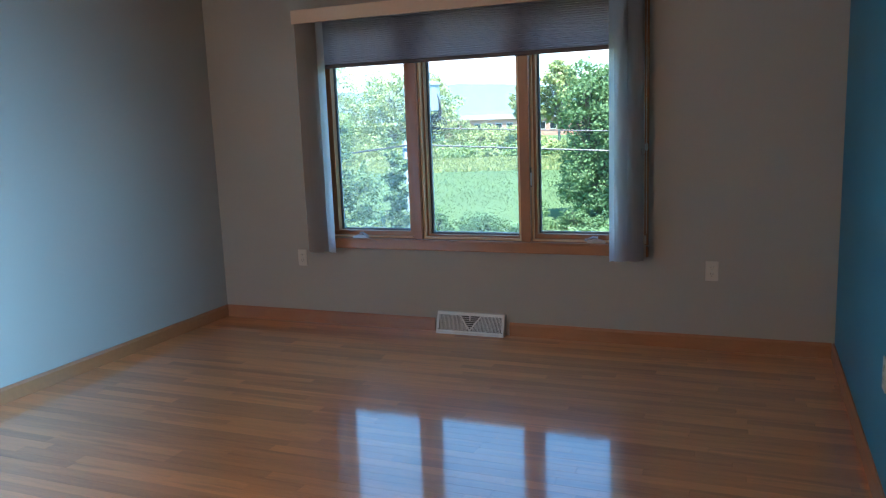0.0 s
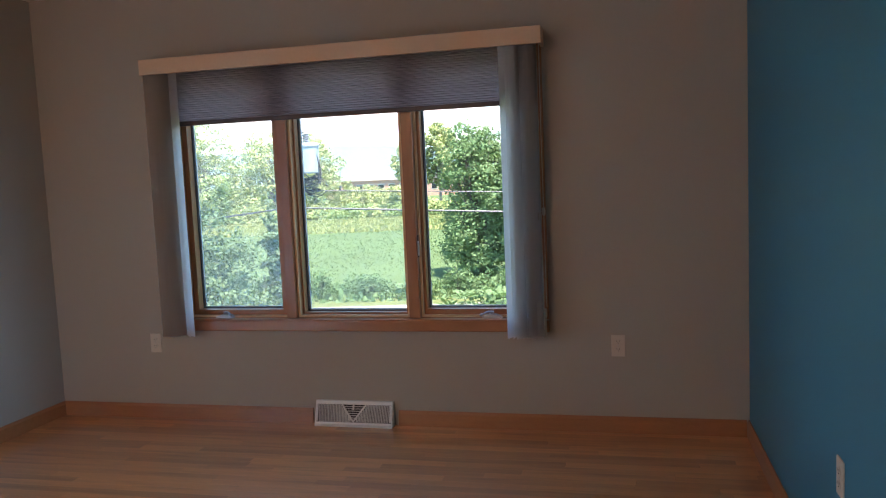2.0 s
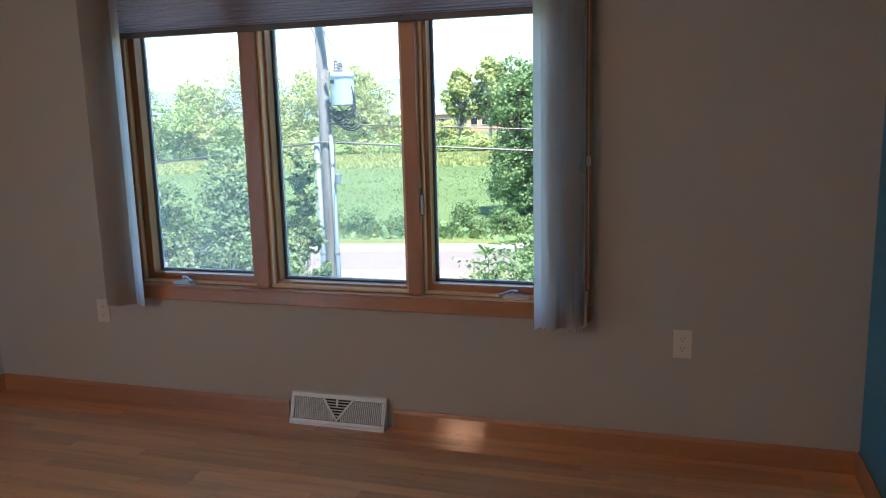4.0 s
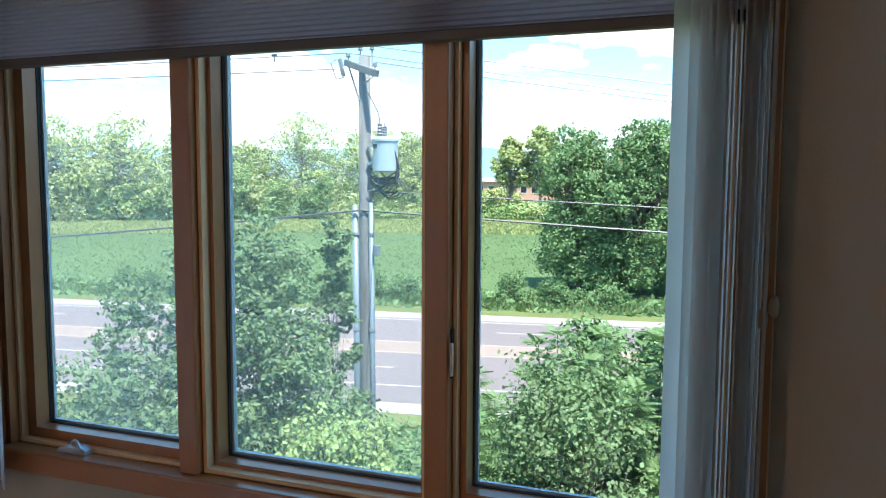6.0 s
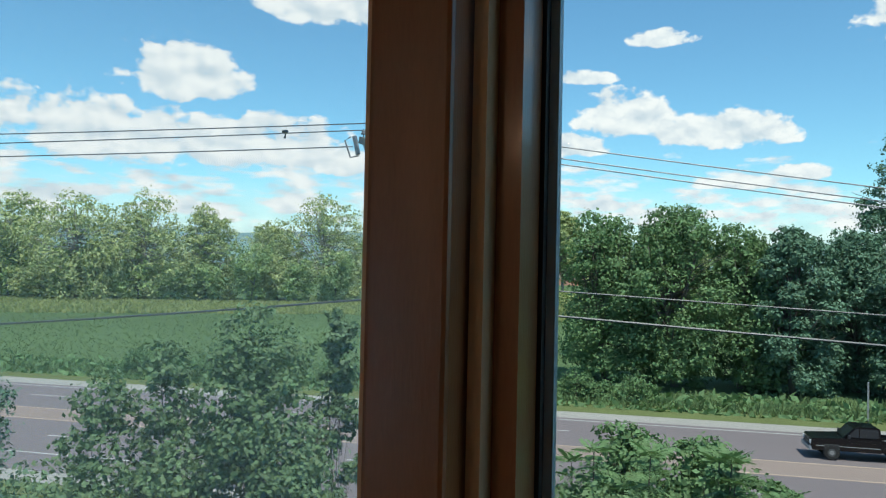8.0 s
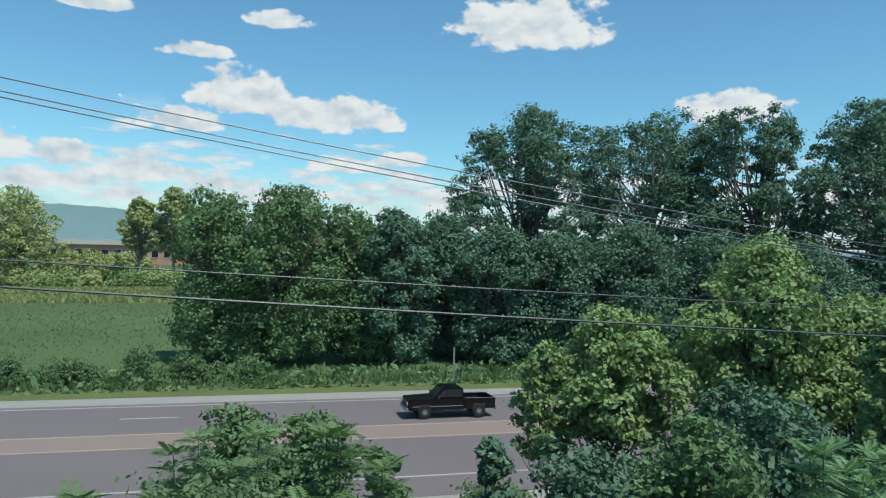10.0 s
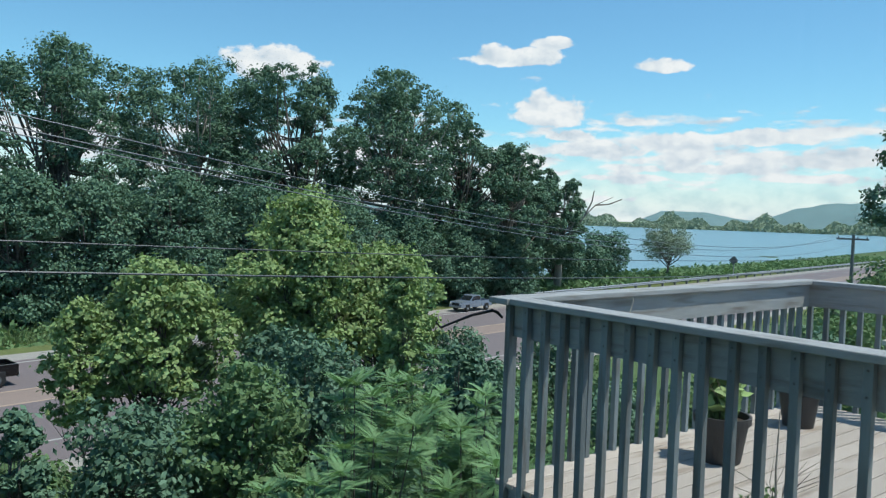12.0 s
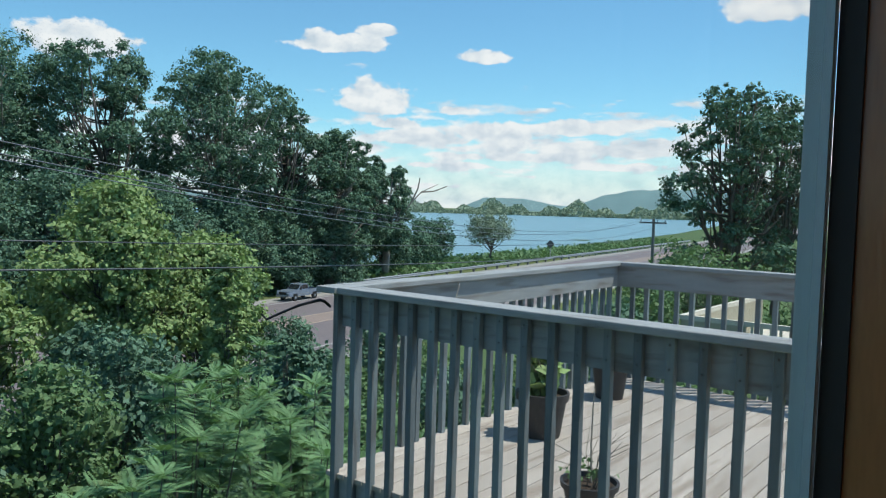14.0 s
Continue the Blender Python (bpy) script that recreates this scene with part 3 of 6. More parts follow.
boxes("return", M["valance"], val, (0.80, -0.134, 2.005, 0.815, -0.002, 2.09), bevel=0.003)
boxes("return", M["valance"], val, (3.02, -0.134, 2.005, 3.035, -0.002, 2.09), bevel=0.003)
boxes("top", M["valance"], val, (0.8155, -0.134, 2.079, 3.0195, -0.002, 2.0895))
boxes("headrail", M["white_metal"], val, (0.83, -0.115, 2.045, 3.005, -0.055, 2.075))

sh = tagged(holder("cellular_shade"), "mauve grey cellular shade pulled partly down", "shade")
bm = bmesh.new()
pitch, ztop, zbot = 0.0125, 2.03, 1.7425
n = round((ztop - zbot) / pitch)
prev = None
for i in range(2 * n + 1):
    z = ztop - i * pitch / 2
    for side, yy in ((0, -0.043 - (0.006 if i % 2 else 0)),):
        a, b = bm.verts.new((0.87, yy, z)), bm.verts.new((2.965, yy, z))
        if prev:
            bm.faces.new((prev[0], prev[1], b, a))
        prev = (a, b)
part("front_cloth", bm, M["shade"], sh)
bm = bmesh.new()
prev = None
for i in range(2 * n + 1):
    z = ztop - i * pitch / 2
    yy = -0.026 + (0.006 if i % 2 else 0)
    a, b = bm.verts.new((0.87, yy, z)), bm.verts.new((2.965, yy, z))
    if prev:
        bm.faces.new((prev[0], prev[1], b, a))
    prev = (a, b)
part("rear_cloth", bm, M["shade"], sh)
boxes("bottom_rail", M["shade_rail"], sh, (0.87, -0.052, 1.722, 2.965, -0.020, 1.746), bevel=0.004)
boxes("head_rail", M["shade_rail"], sh, (0.87, -0.052, 2.031, 2.965, -0.019, 2.042))


def blade_mesh(w=0.089, h=1.49):
    """One cloth vane with a slight bow across."""
    bm = bmesh.new()
    cols = []
    for i in range(5):
        u = -w / 2 + w * i / 4
        y = 0.005 * (1 - (2 * u / w) ** 2)
        cols.append((bm.verts.new((u, y, -h)), bm.verts.new((u, y, 0))))
    for c, d in zip(cols, cols[1:]):
        bm.faces.new((c[0], d[0], d[1], c[1]))
    return mesh_of(bm, "blade", M["blade"], True)


BLADE = blade_mesh()


def blind_stack(name, xs, turns, label):
    st = tagged(holder(name), label, "blind")
    for x, a in zip(xs, turns):
        ob = new("blade", BLADE)
        ob.parent = st
        ob.matrix_basis = pose(x, -0.093, 2.01, 0, 0, a)
        hk = boxes("hanger", M["plastic"], ob, (-0.006, -0.002, 0.001, 0.006, 0.003, 0.034))
    return st


rng = random.Random(4)
blind_stack("vertical_blind", [0.836 + 0.0075 * i for i in range(11)] + [0.955, 0.975], [52 + rng.uniform(-5, 5) for _ in range(11)] + [136, 144],
            "vertical blind vanes drawn open in a stack, off-white cloth")
blind_stack("vertical_blind", [2.838, 2.858] + [2.878 + 0.0102 * i for i in range(13)], [62, 76] + [80 + rng.uniform(-15, 13) for _ in range(13)],
            "vertical blind vanes drawn open in a stack, off-white cloth")

cord = tagged(holder("blind_cord", (3.008, -0.075, 0)), "white cord and bead chain with tassels beside the blind", "cord")
for ox, zb in ((-0.006, 0.66), (0.008, 0.68)):
    bm = bmesh.new()
    bm_tube(bm, [(ox, 0, 2.04), (ox * 0.8, 0.004, 1.6), (ox, 0, 1.2), (ox * 1.2, 0, zb)], 0.0018, 6)
    part("string", bm, M["plastic"], cord)
for ox, z in ((-0.012, 1.15), (0.008, 1.175)):
    bm = bmesh.new()
    bm_lathe(bm, [(0.003, 0.018), (0.008, 0.014), (0.010, 0.0), (0.009, -0.018), (0.004, -0.024)], (ox, 0, z), 12)
    part("tassel", bm, M["plastic"], cord, smooth=True)
boxes("tensioner", M["plastic"], cord, (-0.009, -0.008, 0.62, 0.009, 0.008, 0.67), bevel=0.005)
boxes("weight", M["plastic"], cord, (-0.006, -0.006, 0.53, 0.006, 0.006, 0.618), bevel=0.004)


def outlet(m, label, group="wall outlets"):
    """A duplex outlet: bevelled plate, two receptacles with slots, a screw."""
    o = tagged(holder("wall_outlet"), label, "outlet", group)
    boxes("plate", M["plastic"], o, (-0.035, -0.0065, -0.057, 0.035, -0.0005, 0.057), bevel=0.003)
    for z in (-0.0195, 0.0195):
        bm = bmesh.new()
        bm_prism(bm, [(0.017 * math.cos(a), z + 0.0145 * math.sin(a)) for a in [i * math.pi / 8 for i in range(16)]], "y", -0.0085, -0.006)
        rec = part("receptacle", bm, M["plastic"], o)
        for s in ((-0.0075, 0.000), (0.0055, 0.000)):
            boxes("slot", M["slot"], rec, (s[0], -0.0092, z + s[1], s[0] + 0.002, -0.0083, z + s[1] + 0.008))
        boxes("ground_slot", M["slot"], rec, (-0.002, -0.0092, z - 0.009, 0.002, -0.0083, z - 0.005))
    bm = bmesh.new()
    bm_cyl(bm, (0, -0.0062, 0), (0, -0.008, 0), 0.003, 0.003, 10)
    part("screw", bm, M["steel"], o)
    o.matrix_basis = m
    return o


outlet(pose(0.675, 0, 0.457), "ivory duplex wall outlet below the window")
outlet(pose(3.372, 0, 0.462), "ivory duplex wall outlet on the grey wall")
outlet(pose(W, -1.68, 0.46, 0, 0, -90), "ivory duplex wall outlet on the teal wall")

# baseboard register
reg = tagged(holder("floor_register", (1.915, 0, 0)), "white enamelled baseboard register with a fan of slots", "register")
rx, rt, rb = 0.228, 0.136, 0.012
bm = bmesh.new()
bm_prism(bm, [(-0.002, 0.0), (-0.066, 0.0), (-0.066, rb), (-0.020, rt), (-0.002, rt)], "x", -rx, -rx + 0.006)
part("end_cap", bm, M["white_metal"], reg)
bm = bmesh.new()
bm_prism(bm, [(-0.002, 0.0), (-0.066, 0.0), (-0.066, rb), (-0.020, rt), (-0.002, rt)], "x", rx - 0.006, rx)
part("end_cap", bm, M["white_metal"], reg)
boxes("top", M["white_metal"], reg, (-rx + 0.006, -0.022, rt - 0.004, rx - 0.006, -0.002, rt))
boxes("foot", M["white_metal"], reg, (-rx + 0.006, -0.068, 0.0005, rx - 0.006, -0.003, 0.010))


def on_face(u, s, out=0.0):
    """A point of the sloping face: u along, s from foot to top."""
    y, z = -0.066 + 0.046 * s, rb + (rt - rb) * s
    return (u, y - 0.93 * out, z + 0.36 * out)


def face_bar(bm, a, b, w, out0, out1):
    (u0, s0), (u1, s1) = a, b
    L = math.hypot(u1 - u0, (s1 - s0) * 0.132)
    nx, ns = -(s1 - s0) * 0.132 / L * w / 2, (u1 - u0) / L * w / 2 / 0.132
    c = [(u0 + nx, s0 + ns), (u0 - nx, s0 - ns), (u1 - nx, s1 - ns), (u1 + nx, s1 + ns)]
    lo, hi = [bm.verts.new(on_face(u, s, out0)) for u, s in c], [bm.verts.new(on_face(u, s, out1)) for u, s in c]
    for i in range(4):
        bm.faces.new((lo[i], lo[(i + 1) % 4], hi[(i + 1) % 4], hi[i]))
    bm.faces.new(lo[::-1])
    bm.faces.new(hi)


bm = bmesh.new()
face_bar(bm, (-rx + 0.006, 0.5), (rx - 0.006, 0.5), 0.130, -0.012, -0.010)
part("backing", bm, M["slot"], reg)
for a, b, w in (((-rx + 0.007, 0.06), (rx - 0.007, 0.06), 0.014), ((-rx + 0.007, 0.92), (rx - 0.007, 0.92), 0.018),
                ((-rx + 0.012, 0.14), (-rx + 0.012, 0.84), 0.010), ((rx - 0.012, 0.14), (rx - 0.012, 0.84), 0.010),
                ((-0.07, 0.84), (0, 0.14), 0.009), ((0.07, 0.84), (0, 0.14), 0.009)):
    bm = bmesh.new()
    face_bar(bm, a, b, w, -0.004, 0.002)
    part("frame_bar", bm, M["white_metal"], reg)
for i in range(21):
    u = 0.018 + 0.0092 * i
    top = 0.84 if u > 0.072 else 0.14 + 0.7 * u / 0.075
    for sg in (-1, 1):
        bm = bmesh.new()
        face_bar(bm, (sg * u, 0.13), (sg * (u + 0.004), top), 0.0040, -0.008, 0.0)
        part("louvre", bm, M["white_metal"], reg)
for i in range(6):
    s = 0.30 + 0.095 * i
    hw = 0.07 * (s - 0.14) / 0.7 - 0.006
    bm = bmesh.new()
    face_bar(bm, (-hw, s), (hw, s), 0.0035, -0.008, -0.001)
    part("louvre", bm, M["white_metal"], reg)
bm = bmesh.new()
face_bar(bm, (0, 0.62), (0, 0.86), 0.008, 0.002, 0.010)
part("lever", bm, M["white_metal"], reg)

# dome lamp added on the ceiling behind the walker, unseen, as warm fill
lamp = tagged(holder("ceiling_lamp", (0.9, -5.5, HC)), "unseen frosted dome lamp added as warm fill, lit", "lamp")
bm = bmesh.new()
bm_lathe(bm, [(0.02, -0.11), (0.09, -0.095), (0.14, -0.06), (0.16, -0.02), (0.16, -0.012)], n=24)
part("shade", bm, glow("fill_lamp_glass", (1.0, 0.64, 0.37), 29.0), lamp, smooth=True)
bm = bmesh.new()
bm_lathe(bm, [(0.17, -0.012), (0.17, -0.001)], n=24)
part("base", bm, M["steel"], lamp)
# patio door frame in the opening behind the walker
pd = tagged(holder("door_1"), "white framed patio door", "door", kind="structure")
ring("door_frame", 0, 1.596, 0.002, 2.046, 0.05, 0.0, 0.10, "white_metal", pd)
pd.matrix_basis = pose(W + 0.02, -5.202, 0, 0, 0, -90)

# ---- land, road, water, distance ----
GZ = -5.55
ROAD = pose(0, 0, 0, 0, 0, 9.37)       # road frame: u along, v away from the house

bm = bmesh.new()
N = 90
grid = {}
xs = [-3000 + 6000 * (i / N) for i in range(N + 1)]
xs = [math.copysign(abs(x / 3000) ** 2.2 * 3000, x) for x in xs]
for i, x in enumerate(xs):
    for j, y in enumerate(xs):
        r = math.hypot(x, y)
        h = 0.25 * noise.noise((x * 0.03, y * 0.03, 0)) if y > 42 + 0.165 * x and r < 400 else 0
        if y > 60 + 0.165 * x:
            h -= 0.1
        if y < 14:
            h += max(0.0, min(1.0, (14 - y) / 9)) * 1.3
        grid[i, j] = bm.verts.new((x, y, GZ + min(h, 1.6) - 0.02))
for i in range(N):
    for j in range(N):
        bm.faces.new((grid[i, j], grid[i + 1, j], grid[i + 1, j + 1], grid[i, j + 1]))
tagged(part("ground", bm, M["meadow"], smooth=True), "grassy meadow ground reaching the horizon", "ground", kind="structure")


def strip(name, u0, u1, v0, v1, z0, z1, material, label, category, bumps=0):
    bm = bmesh.new()
    bm_box(bm, u0, v0, z0, u1, v1, z1)
    ob = tagged(part(name, bm, M[material]), label, category, kind="structure")
    ob.matrix_basis = ROAD
    return ob


strip("road", -400, 700, 20.7, 35.2, GZ - 0.3, GZ + 0.06, "asphalt", "four-lane grey asphalt road with worn tone", "road")
strip("shoulder", -400, 700, 35.205, 36.8, GZ - 0.3, GZ + 0.05, "shoulder", "pale gravel road shoulder", "shoulder")
strip("shoulder", -400, 700, 19.6, 20.695, GZ - 0.3, GZ + 0.05, "shoulder", "pale gravel road shoulder", "shoulder")
strip("verge", -400, 120, 36.805, 39.8, GZ - 0.3, GZ + 0.035, "verge", "mown bright green roadside verge", "grass")
strip("verge", -400, 120, 18.5, 19.595, GZ - 0.3, GZ + 0.035, "verge", "mown bright green roadside verge", "grass")
strip("road_centre", -400, 700, 27.55, 29.45, GZ, GZ + 0.066, "median", "brownish worn centre strip of the road", "road")
for v, m in ((22.6, "paint_white"), (34.68, "paint_white"), (27.48, "paint_yellow"), (29.52, "paint_yellow")):
    strip("road_line", -400, 700, v - 0.06, v + 0.06, GZ, GZ + 0.068, m, "solid painted road line", "road line")
dash = strip("lane_dash", -1.1, 1.1, -0.06, 0.06, GZ, GZ + 0.068, "paint_white", "white painted lane dash on the asphalt", "road line")
first = True
for v, u_off in ((25.0, -5.5), (32.3, -0.4)):
    for k in range(-9, 16):
        m = ROAD @ pose(12.0 + u_off + 12.2 * k, v, 0)
        if first:
            dash.matrix_basis, first = m, False
        else:
            copy_thing(dash, m)

bm = bmesh.new()
SHORE = [(14, 86), (40, 72), (66, 64), (100, 67), (150, 76), (260, 101), (1100, 330), (1300, 900), (640, 760), (180, 420), (30, 160)]
lo = [bm.verts.new((x, y, GZ - 0.3)) for x, y in SHORE]
hi = [bm.verts.new((x, y, GZ + 0.06)) for x, y in SHORE]
bm.faces.new(hi)
for i in range(len(SHORE)):
    j = (i + 1) % len(SHORE)
    bm.faces.new((lo[i], lo[j], hi[j], hi[i]))
tagged(part("water", bm, M["water"]), "wide blue lake with faint ripples", "lake", kind="structure")


def ridge(name, dist, crest, material="hill"):
    """A far ridge: crest by bearing and height in degrees, with a slope to its foot."""
    bm = bmesh.new()
    rows = []
    fine = []
    for (b0, e0), (b1, e1) in zip(crest, crest[1:]):
        k = max(2, int((b1 - b0) / 0.35))
        fine += [(b0 + (b1 - b0) * i / k, e0 + (e1 - e0) * i / k) for i in range(k)]
    fine.append(crest[-1])
    for b, e in fine:
        e += 0.10 * noise.noise((b * 1.3, dist, 0)) + 0.05 * noise.noise((b * 5.0, dist, 3))
        s, c = math.sin(radians(b)), math.cos(radians(b))
        z = 1.4 + dist * math.tan(radians(max(e, 0.0)))
        rows.append([bm.verts.new((dist * f * s, dist * f * c, zz)) for f, zz in ((0.9, GZ - 1), (0.95, GZ + 0.45 * (z - GZ)), (1.0, z), (1.1, GZ - 1))])
    for r, t in zip(rows, rows[1:]):
        for k in range(3):
            bm.faces.new((r[k], t[k], t[k + 1], r[k + 1]))
    return tagged(part(name, bm, M[material], smooth=True), "far wooded bluff, distance haze painted in blue", "hill", kind="structure")


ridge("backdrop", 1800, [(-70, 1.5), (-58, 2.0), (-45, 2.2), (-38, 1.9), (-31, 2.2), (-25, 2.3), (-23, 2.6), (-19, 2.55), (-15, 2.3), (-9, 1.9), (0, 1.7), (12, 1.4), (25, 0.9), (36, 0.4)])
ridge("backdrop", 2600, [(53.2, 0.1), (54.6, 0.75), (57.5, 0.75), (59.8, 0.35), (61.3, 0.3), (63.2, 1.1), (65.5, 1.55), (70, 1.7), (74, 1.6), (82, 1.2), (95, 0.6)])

# ---- plants ----


def unit(a):
    return a / (np.linalg.norm(a, axis=-1, keepdims=True) + 1e-9)


def leaf_quads(rs, blobs, count, size, droop=0.25, clumps=26, spread=0.30):
    """Leaf quads gathered in clumps over the outside of ellipsoids (x, y, z, rx, ry, rz)."""
    vol = np.array([(b[3] * b[4] * b[5]) ** 0.667 for b in blobs])
    share = np.maximum(60, (count * vol / vol.sum()).astype(int))
    out = []
    for b, k in zip(blobs, share):
        c, r = np.array(b[:3]), np.array(b[3:])
        m = max(5, int(clumps))
        d = unit(rs.normal(size=(m, 3)))
        rad = rs.uniform(0.45, 1.0, (m, 1)) ** 0.6
        centres = d * rad
        which = rs.integers(0, m, k)
        off = rs.normal(size=(k, 3)) * spread * rs.uniform(0.5, 1.1, (m, 1))[which] * np.array([1, 1, 0.72])
        p = centres[which] + off
        nrm = unit(unit(off) * 0.6 + p * 0.35 + rs.normal(size=(k, 3)) * 0.5 + np.array([0, 0, 0.5]))
        p = c + p * r
        t = unit(np.cross(nrm, rs.normal(size=(k, 3))))
        t[:, 2] -= droop
        t = unit(t)
        s = unit(np.cross(nrm, t))
        L = size * rs.uniform(0.6, 1.35, (k, 1))
        Wd = L * rs.uniform(0.23, 0.37, (k, 1))
        bend = nrm * L * rs.uniform(-0.18, 0.1, (k, 1))
        out.append(np.stack([p - t * L * 0.5, p + s * Wd + bend * 0.4, p + t * L * 0.5 + bend, p - s * Wd + bend * 0.4], axis=1))
    return np.concatenate(out)


def limbs_mesh(name, rs, base, blobs, r, material, lean=0.3, n=7, twigs=4):
    """Tapered trunk with limbs that reach into the crown."""
    bm = bmesh.new()
    base = np.array(base, float)
    top = max(blobs, key=lambda b: b[2])
    mid = np.mean([b[:3] for b in blobs], axis=0)
    tip = np.array(top[:3])
    H = tip[2] - base[2]
    path = []
    for i in range(6):
        f = i / 5
        q = base + (tip - base) * f
        q[:2] += (mid[:2] - q[:2]) * 0.3 * math.sin(math.pi * f) + rs.normal(size=2) * 0.02 * H * (0 < i)
        path.append(q)
    bm_tube(bm, path, [r * (1.25, 0.95, 0.78, 0.58, 0.36, 0.12)[i] for i in range(6)], n)
    for b in blobs:
        for _ in range(twigs):
            f = rs.uniform(0.25, 0.75)
            a = path[0] + (path[-1] - path[0]) * f
            i = min(4, int(f * 5))
            a = path[i] + (path[i + 1] - path[i]) * (f * 5 - i)
            e = np.array(b[:3]) + unit(rs.normal(size=3)) * np.array(b[3:]) * rs.uniform(0.4, 0.95)
            e[2] = max(e[2], a[2] + 0.1 * H)
            m1 = a + (e - a) * 0.45 + np.array([0, 0, -0.05 * H]) + rs.normal(size=3) * 0.02 * H
            rr = r * (1 - f) * 0.62 + min(0.012, 0.08 * r)
            bm_tube(bm, [a, m1, e], [rr, rr * 0.6, rr * 0.15], 5)
    return mesh_of(bm, name, material, True)


def plant(kind, base, blobs, count, size, leaf, label, category, r=0.12, seed=1, group="", bark="bark", clumps=26, spread=0.30, twigs=4, droop=0.25):
    """A tree or bush standing at base; blobs are ellipsoids of the crown in world places."""
    rs = np.random.default_rng(seed)
    t = tagged(holder(kind, base), label, category, group)
    loc = [(b[0] - base[0], b[1] - base[1], b[2] - base[2], *b[3:]) for b in blobs]
    tr = new("trunk", limbs_mesh("trunk", rs, (0, 0, -0.1), loc, r, M[bark], twigs=twigs))
    tr.parent = t
    cr = new("crown", quads_mesh("crown", leaf_quads(rs, loc, count, size, droop, clumps, spread), M[leaf]))
    cr.parent = t
    cr["kind"] = "stuff"
    return t


def crown(rs, x, y, ztop, zlow, r, k=6):
    """Ellipsoids of an uneven crown between two heights."""
    H = ztop - zlow
    if k >= 10:
        # a spreading crown: lobes over a dome, with gaps between
        out = [(x, y, zlow + 0.5 * H, 0.35 * r, 0.35 * r, 0.4 * H)]
        for i in range(k):
            a = 2.4 * i + rs.uniform(-0.3, 0.3)
            f = (i + 0.5) / k
            d = r * math.sqrt(1 - f * f) * rs.uniform(0.55, 0.9)
            rr = rs.uniform(0.26, 0.42) * r
            out.append((x + d * math.cos(a), y + d * math.sin(a), zlow + (0.15 + 0.75 * f) * H * rs.uniform(0.9, 1.06), rr, rr, rr * rs.uniform(0.6, 0.9)))
        return out
    out = [(x, y, ztop - 0.30 * H, 0.62 * r, 0.62 * r, 0.30 * H), (x, y, zlow + 0.38 * H, 0.8 * r, 0.8 * r, 0.36 * H)]
    for i in range(k):
        a = 2 * math.pi * (i + rs.uniform(-0.3, 0.3)) / k
        f = rs.uniform(0.25, 0.85)
        rr = rs.uniform(0.30, 0.5) * r
        d = r * (1.0 - 0.45 * f) * rs.uniform(0.55, 0.8)
        out.append((x + d * math.cos(a), y + d * math.sin(a), zlow + f * H, rr, rr, rr * rs.uniform(0.7, 1.0) + 0.06 * H))
    return out


def open_crown(rs, x, y, ztop, zlow, r, k, cone=0.0, puff=1.0):
    """Many small puffs of foliage at the ends of limbs, spread over a dome, with gaps of sky between."""
    H, out = ztop - zlow, []
    for i in range(k):
        f = (i + rs.uniform(0, 1)) / k
        a = i * 2.4 + rs.uniform(-0.5, 0.5)
        wide = 0.8 + 0.9 * f - (1.05 + cone) * f ** 2.5
        rr = rs.uniform(0.20, 0.36) * r * puff
        d = max(0.0, r * wide - rr * 0.7) * math.sqrt(rs.uniform(0.12, 1.0))
        out.append((x + d * math.cos(a), y + d * math.sin(a), zlow + f * (H - 0.6 * rr), rr, rr, rr * rs.uniform(0.7, 1.0)))
    return out


LOOSE = {"bank_bush": (18, 0.2, 1.3), "bank_tree": (26, 0.3, 1.25), "yard_bush": (20, 0.2, 1.2), "window_bush": (18, 0.15, 1.3), "boxelder_tree": (30, 0.42, 1.1), "bend_tree": (20, 0.3), "roadside_tree": (26, 0.25, 1.25), "meadow_tree": (24, 0.25, 1.15)}


def tree(kind, x, y, ztop, r, leaf, label, count, size, seed, zlow=None, base=None, rt=0.2, k=6, group="", bark="bark", **kw):
    rs = np.random.default_rng(seed + 100)
    base = GZ if base is None else base
    zl = base + 0.12 * (ztop - base) if zlow is None else zlow
    blobs = open_crown(rs, x, y, ztop, zl, r * 1.1, *LOOSE[kind]) if kind in LOOSE else crown(rs, x, y, ztop, zl, r, k)
    return plant(kind, (x, y, base), blobs, count, size, leaf, label, "tree" if "tree" in kind else "bush", rt, seed, group, bark, **kw)


# tall wood on the far side of the road
WOOD = [(14.2, 56.5, 12.2, 6.2), (24.0, 58.0, 12.4, 6.4), (30.4, 54.5, 12.6, 5.4), (37.6, 50.0, 12.6, 6.2),
        (42.8, 48.0, 9.4, 3.8), (46.5, 46.8, 7.8, 3.4), (50.0, 48.0, 7.2, 3.4), (56.2, 49.5, 5.4, 2.8)]
for i, (x, y, zt, r) in enumerate(WOOD):
    zl = -1.0 if i < 4 else -3.0
    plant("tall_tree", (x, y, GZ), open_crown(np.random.default_rng(120 + i), x, y, zt, zl, r * 1.14, 30 if i < 4 else 25, 0.0, 0.92), 50000 if i < 4 else 30000, 0.225, "leaf_dark",
          "tall dark green cottonwood at the edge of the wood", "tree", 0.36, 20 + i, "trees of the wood", "bark_pale" if i % 2 else "bark", clumps=40, spread=0.18, twigs=3)
last = [ob for ob in scene.objects if ob.name.startswith("tall_tree")][-1]
